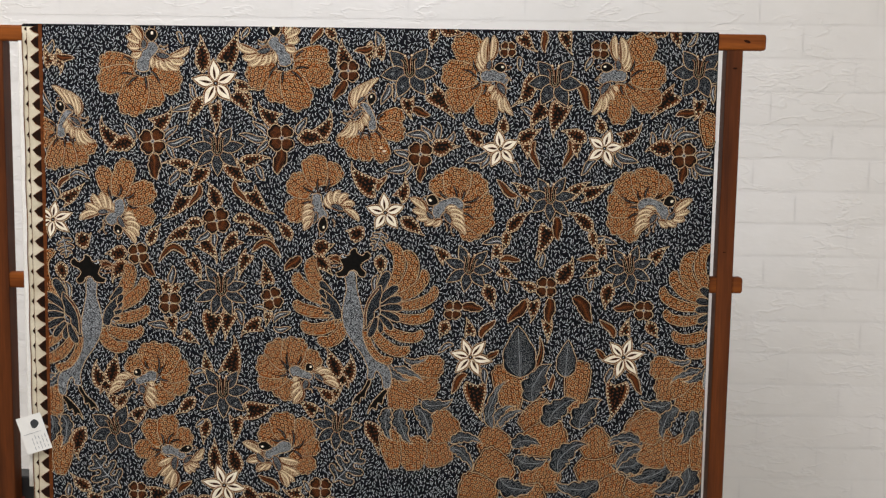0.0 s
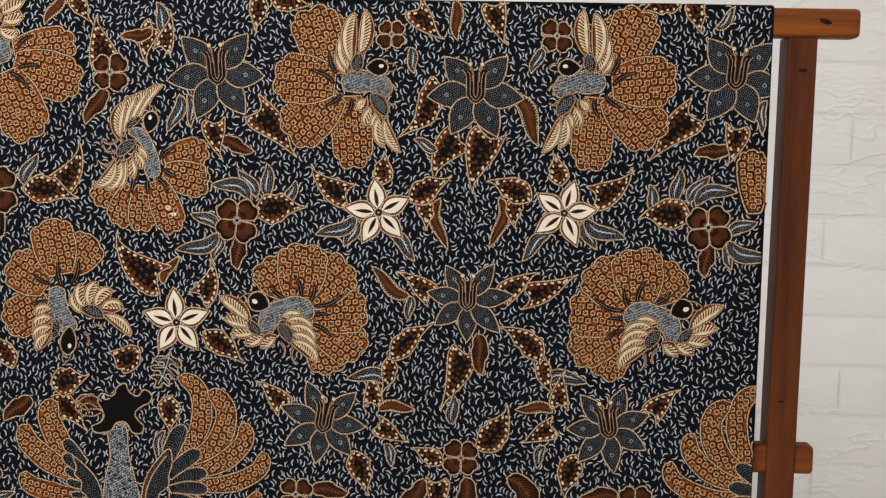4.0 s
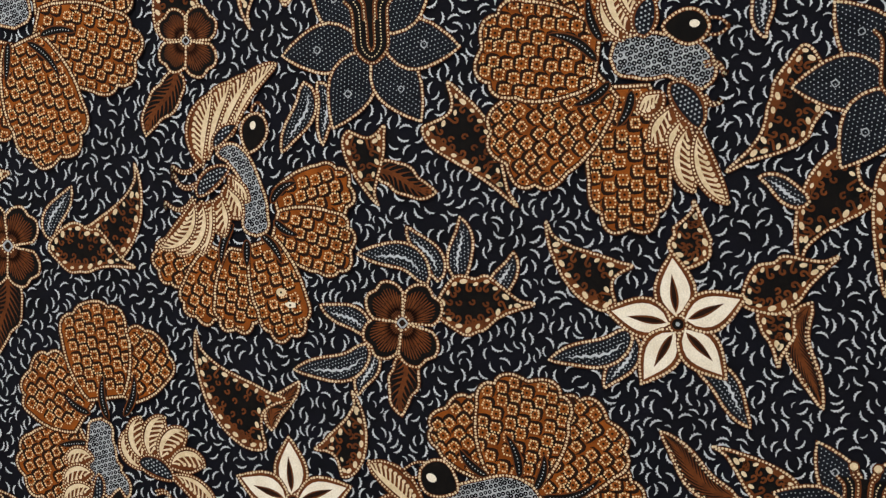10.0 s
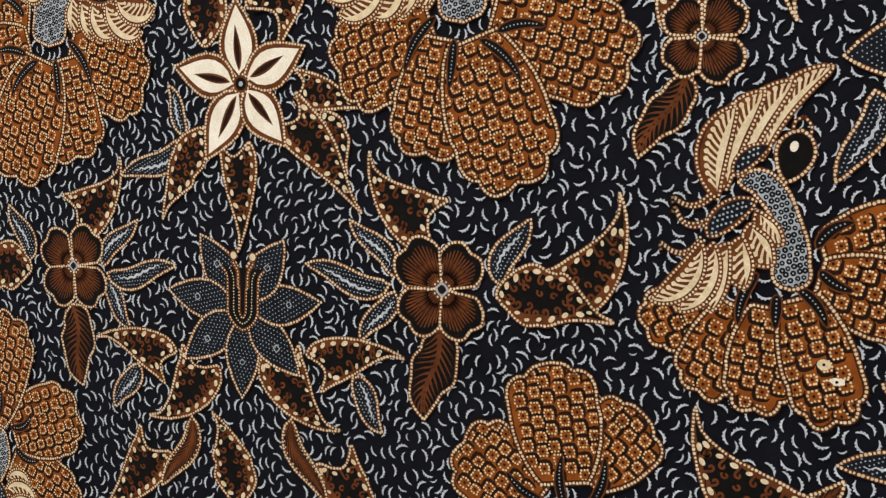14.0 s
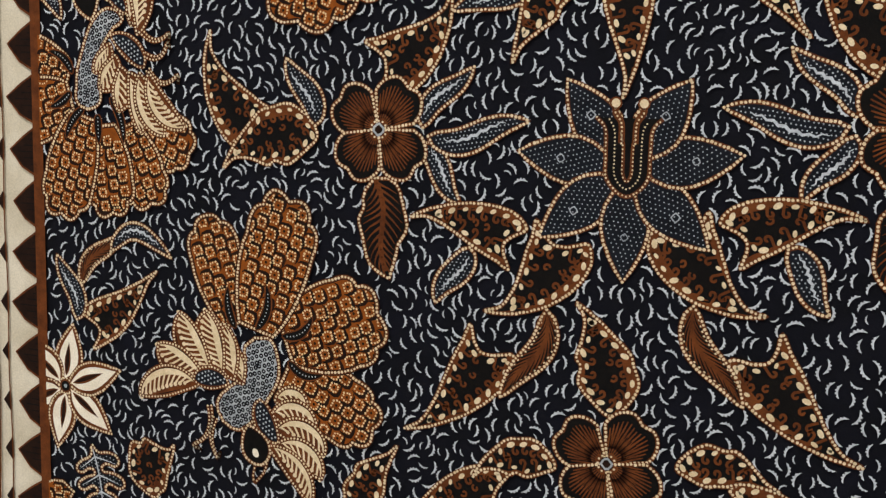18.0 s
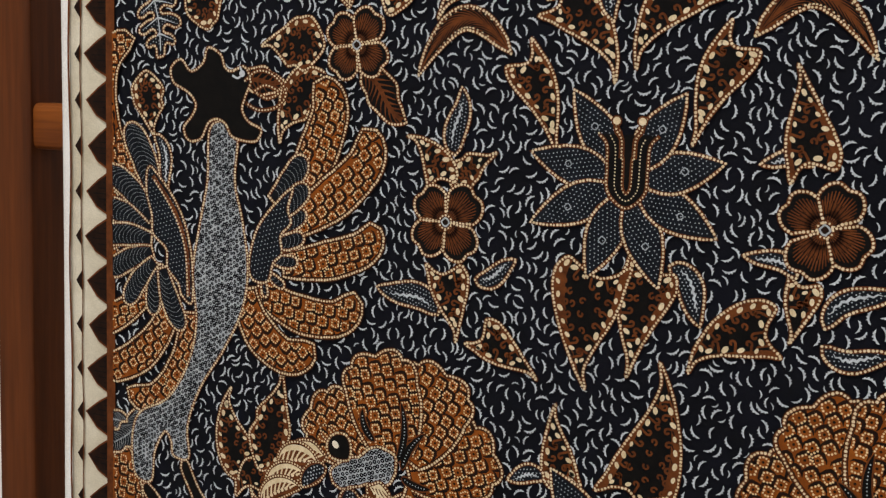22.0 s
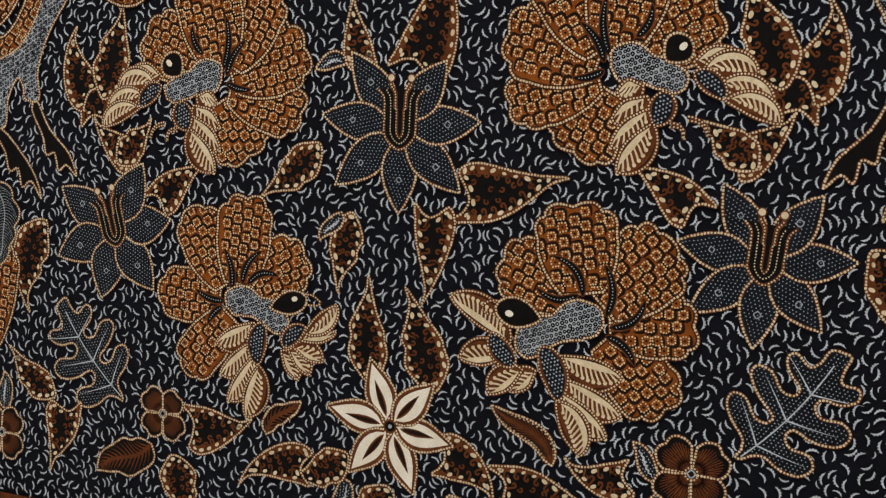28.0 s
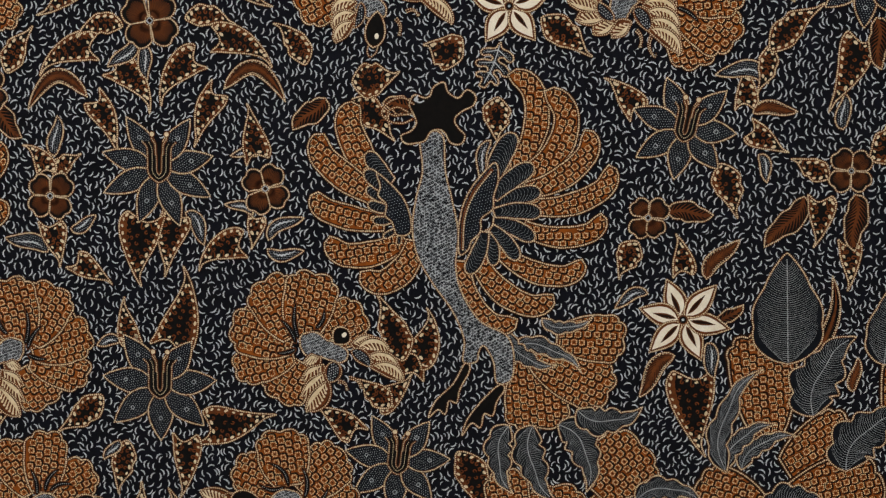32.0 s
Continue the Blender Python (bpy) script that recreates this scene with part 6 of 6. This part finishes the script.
def vinyl(name, lo, hi):
    m, nt, p = nodes_of(name)
    n1 = noise_of(nt, 7.0, 4.0)
    nt.links.new(ramp_mix(nt, n1, linear(*lo), linear(*hi), 0.3, 0.7), p.inputs["Base Color"])
    p.inputs["Roughness"].default_value = 0.38
    # soft hand-pressed relief with a few sharper creases
    crest = noise_of(nt, 13.0, 3.0, 0.5, (1.0, 1.0, 2.6))
    where = noise_of(nt, 6.0, 2.0, 0.5)
    dev = nt.nodes.new("ShaderNodeMath")
    dev.operation = "SUBTRACT"
    dev.inputs[1].default_value = 0.5
    nt.links.new(crest, dev.inputs[0])
    ab = nt.nodes.new("ShaderNodeMath")
    ab.operation = "ABSOLUTE"
    nt.links.new(dev.outputs[0], ab.inputs[0])
    fold = ramp_mix(nt, ab.outputs[0], (1, 1, 1, 1), (0, 0, 0, 1), 0.0, 0.045)
    few = ramp_mix(nt, where, (0, 0, 0, 1), (1, 1, 1, 1), 0.42, 0.56)
    mul = nt.nodes.new("ShaderNodeMath")
    mul.operation = "MULTIPLY"
    nt.links.new(fold, mul.inputs[0])
    nt.links.new(few, mul.inputs[1])
    soft = nt.nodes.new("ShaderNodeMath")
    soft.operation = "MULTIPLY_ADD"
    soft.inputs[1].default_value = 0.8
    nt.links.new(noise_of(nt, 34.0, 2.0, 0.5, (1.0, 1.0, 2.0)), soft.inputs[0])
    nt.links.new(mul.outputs[0], soft.inputs[2])
    bump(nt, p, soft.outputs[0], 0.40, 0.0022)
    return m


BRICK = vinyl("white_embossed_foam_brick", (240, 238, 236), (248, 246, 245))
JOINT = vinyl("white_embossed_foam_joint", (238, 236, 234), (246, 244, 243))


def plain(name, lo, hi, rough=0.7, scale=5.0):
    m, nt, p = nodes_of(name)
    nt.links.new(ramp_mix(nt, noise_of(nt, scale, 5.0), linear(*lo), linear(*hi), 0.3, 0.7), p.inputs["Base Color"])
    p.inputs["Roughness"].default_value = rough
    bump(nt, p, noise_of(nt, scale * 30), 0.1, 0.002)
    return m


PAINT = plain("white_wall_paint", (222, 216, 206), (236, 231, 222))
TILE = plain("pale_floor_tile", (186, 178, 164), (208, 200, 188), 0.3, 3.0)
CARD = plain("white_card", (232, 231, 228), (244, 243, 240), 0.5, 30.0)
INK = plain("grey_black_print", (44, 46, 50), (60, 62, 66), 0.6, 60.0)
FAINT = plain("grey_print", (150, 152, 158), (178, 180, 186), 0.6, 60.0)
BLACK = plain("black_plastic", (14, 14, 15), (26, 26, 28), 0.45, 20.0)
RED = plain("red_print", (120, 44, 34), (140, 56, 42), 0.5, 40.0)


def block(bm, a, b, bevel=0.0):
    m = bmesh.ops.create_cube(bm, size=1.0)
    for v in m["verts"]:
        v.co = Vector([(a[i] + b[i]) / 2 + v.co[i] * (b[i] - a[i]) for i in range(3)])
    if bevel:
        es = {e for v in m["verts"] for e in v.link_edges}
        bmesh.ops.bevel(bm, geom=list(es), offset=bevel, segments=3, affect="EDGES", profile=0.5)


def part(name, bm, material, parent, label=""):
    me = bpy.data.meshes.new(name)
    o = Vector(parent.location) if parent else Vector()
    for v in bm.verts:
        v.co -= o
    bm.to_mesh(me)
    bm.free()
    me.materials.append(material)
    for p in me.polygons:
        p.use_smooth = len(p.vertices) != 4 or p.area < 1e-5
    ob = new(name, me)
    if parent:
        ob.parent = parent
    return tagged(ob, label)


def bar(name, a, b, bevel, material, parent, label=""):
    bm = bmesh.new()
    block(bm, a, b, bevel)
    return part(name, bm, material, parent, label)


# ---------------------------------------------------------------- the rack
rack = tagged(new("cloth_rack"), "varnished red-brown wooden rack for displaying cloth", "rack")
rack.location = (0.0, 0.016, 0.0)
bar("top_rail", (-0.632, 0.0006, 1.4265), (0.5630, 0.0235, 1.4495), 0.004, WOOD_X, rack)
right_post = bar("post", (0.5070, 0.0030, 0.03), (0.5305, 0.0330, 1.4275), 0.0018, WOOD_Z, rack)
for v in right_post.data.vertices:
    v.co.x += 0.0040 * (v.co.z - 1.4275)
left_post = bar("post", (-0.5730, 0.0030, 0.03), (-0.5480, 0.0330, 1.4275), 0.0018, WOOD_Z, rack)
high_bar = bar("cross_bar", (-0.6150, 0.0055, 1.0610), (0.5450, 0.0245, 1.0850), 0.004, WOOD_X, rack)
for v in high_bar.data.vertices:
    v.co.z += 0.0082 * (v.co.x + 0.6)
bar("cross_bar", (-0.6150, 0.0055, 0.3000), (0.5480, 0.0245, 0.3240), 0.004, WOOD_X, rack)
for x in (-0.5605, 0.5188):
    bar("foot", (x - 0.016, -0.17, 0.0), (x + 0.016, 0.21, 0.034), 0.004, WOOD_X, rack)
for x, zz, w in ((0.5195, 1.4005, 0.0035), (0.5150, 1.1320, 0.0022), (-0.5600, 1.2300, 0.0030)):
    bm = bmesh.new()
    bmesh.ops.create_circle(bm, cap_ends=True, segments=14, radius=1.0)
    for v in bm.verts:
        v.co = Vector((x + v.co.x * w, 0.0026, zz + v.co.y * w * 0.4))
    part("knot", bm, KNOT, rack, "dark knot in the wood")
bm = bmesh.new()
bmesh.ops.create_circle(bm, cap_ends=True, segments=14, radius=1.0)
for v in bm.verts:
    v.co = Vector((0.5350 + v.co.x * 0.0045 + v.co.y * 0.002, 0.0002, 1.4390 - v.co.x * 0.002 + v.co.y * 0.0014))
part("knot", bm, KNOT, rack, "dark knot in the wood")

# ---------------------------------------------------------------- price card at the border
card = tagged(new("price_card"), "small white price card pinned to the cloth border", "label card")
card.location = (-0.5125, -0.0075, 0.8422)
card.rotation_euler = (0.0, radians(-18.0), 0.0)
W, H = 0.0388, 0.0572


def on_card(name, outline, y, material, label=""):
    bm = bmesh.new()
    a = [bm.verts.new((x * W, y, zz * H)) for x, zz in outline]
    bm.faces.new(a[::-1])
    g = bmesh.ops.extrude_face_region(bm, geom=bm.faces[:])
    for v in g["geom"]:
        if isinstance(v, bmesh.types.BMVert):
            v.co.y += 0.0003
    me = bpy.data.meshes.new(name)
    bmesh.ops.recalc_face_normals(bm, faces=bm.faces[:])
    bm.to_mesh(me)
    bm.free()
    me.materials.append(material)
    ob = new(name, me)
    ob.parent = card
    return tagged(ob, label)


rect = lambda x0, z0, x1, z1: ((x0, z0), (x1, z0), (x1, z1), (x0, z1))
on_card("card", rect(-0.5, -0.5, 0.5, 0.5), 0.0, CARD)
a = [(0.14 + 0.16 * math.cos(t) * (1 + 0.10 * math.cos(3 * t)), 0.25 + 0.115 * math.sin(t) * (1 + 0.12 * math.sin(2 * t))) for t in np.linspace(0, 2 * math.pi, 26)[:-1]]
on_card("printed_figure", a, -0.0004, INK, "dark rounded emblem")
for k in range(5):
    # slanting lines of unreadable handwriting that run up the card
    x = 0.38 - 0.13 * k
    for m in range(3):
        z0 = -0.44 + 0.13 * m + 0.02 * (k % 2)
        on_card("written_line", rect(x, z0, x + 0.022, z0 + 0.07 + 0.02 * ((k + m) % 3)), -0.0004, FAINT)
on_card("printed_line", rect(-0.42, 0.02, 0.30, 0.03), -0.0004, FAINT)

# black box fixed to the rack behind the cloth edge
box = tagged(new("black_box"), "small matt black box fixed to the rack post", "box")
box.location = (-0.55, 0.045, 0.70)
bar("box_body", (-0.600, 0.0335, 0.694), (-0.505, 0.075, 0.762), 0.003, BLACK, box)
bar("box_mark", (-0.565, 0.0330, 0.722), (-0.545, 0.0334, 0.730), 0.0, RED, box, "dull red printed mark")


# ---------------------------------------------------------------- the room
def slab(name, a, b, material, label, category, bevel=0.0):
    bm = bmesh.new()
    block(bm, a, b, bevel)
    ob = part(name, bm, material, None, label)
    return tagged(ob, category=category, kind="structure")


WALL_Y = 0.5
wall = slab("wall_north", (-2.2, WALL_Y, 0.0), (2.4, WALL_Y + 0.12, 2.7), JOINT, "white wall clad in embossed foam brick panels", "wall")
slab("wall_west", (-2.32, -3.4, 0.0), (-2.2, WALL_Y + 0.12, 2.7), PAINT, "plain white painted side wall", "wall")
slab("wall_east", (2.4, -3.4, 0.0), (2.52, WALL_Y + 0.12, 2.7), PAINT, "plain white painted side wall", "wall")
slab("floor", (-2.32, -3.52, -0.1), (2.52, WALL_Y + 0.12, 0.0), TILE, "pale tiled floor", "floor")
slab("ceiling", (-2.32, -3.52, 2.7), (2.52, WALL_Y + 0.12, 2.8), PAINT, "plain white ceiling", "ceiling")
# unseen wall; its opening is assumed, to go with the added rear lamp
bm = bmesh.new()
block(bm, (-2.2, -3.52, 0.0), (-0.7, -3.4, 2.7))
block(bm, (1.7, -3.52, 0.0), (2.4, -3.4, 2.7))
block(bm, (-0.7, -3.52, 0.0), (1.7, -3.4, 0.85))
block(bm, (-0.7, -3.52, 2.45), (1.7, -3.4, 2.7))
tagged(part("wall_south", bm, PAINT, None, "plain white painted wall, unseen, with an assumed wide window opening"), category="wall", kind="structure")

# embossed bricks
ROW, LONG, GAP = 0.0620, 0.2180, 0.0040
LINE_Z = 1.5037
variants = []
for k in range(6):
    r = random.Random(40 + k)
    bm = bmesh.new()
    g = [[None] * 7 for _ in range(4)]
    for j in range(4):
        for i in range(7):
            rim = j in (0, 3)
            x = (i / 6 - 0.5) * (LONG - 0.0002)
            zz = (j / 3 - 0.5) * (ROW - GAP)
            g[j][i] = bm.verts.new((x * (0.985 if not rim else 1), -0.0006 if rim else (-0.0014 if i in (0, 6) else -0.0016 - r.uniform(0, 0.00015)), zz * (0.96 if not rim else 1)))
    for j in range(3):
        for i in range(6):
            bm.faces.new((g[j][i], g[j][i + 1], g[j + 1][i + 1], g[j + 1][i]))
    me = bpy.data.meshes.new("brick")
    bm.to_mesh(me)
    bm.free()
    me.materials.append(BRICK)
    for p in me.polygons:
        p.use_smooth = True
    variants.append(me)
pick = random.Random(5)
rest_v, rest_f = [], []
base_row = int(LINE_Z / ROW)
for j in range(0, 43):
    zc = LINE_Z + (j - base_row) * ROW + ROW / 2
    if zc - ROW / 2 < 0.0 or zc + ROW / 2 > 2.7:
        continue
    shift = (0.0, 0.46, 0.17, 0.71, 0.33)[j % 5] * LONG
    for i in range(-15, 16):
        xc = 0.713 + shift + i * LONG
        if xc - LONG / 2 < -2.2 or xc + LONG / 2 > 2.4:
            continue
        me = variants[pick.randrange(6)]
        if -0.75 < xc < 1.35 and 0.66 < zc < 1.68:
            ob = new("brick", me)
            ob.location = (xc, WALL_Y, zc)
            ob.parent = wall
        else:
            o = len(rest_v)
            rest_v += [(v.co.x + xc, v.co.y + WALL_Y, v.co.z + zc) for v in me.vertices]
            rest_f += [[q + o for q in p.vertices] for p in me.polygons]
me = bpy.data.meshes.new("far_bricks")
me.from_pydata(rest_v, [], rest_f)
me.materials.append(BRICK)
far = new("far_bricks", me)
far.parent = wall
tagged(far, "white embossed bricks further along the wall", kind="stuff")
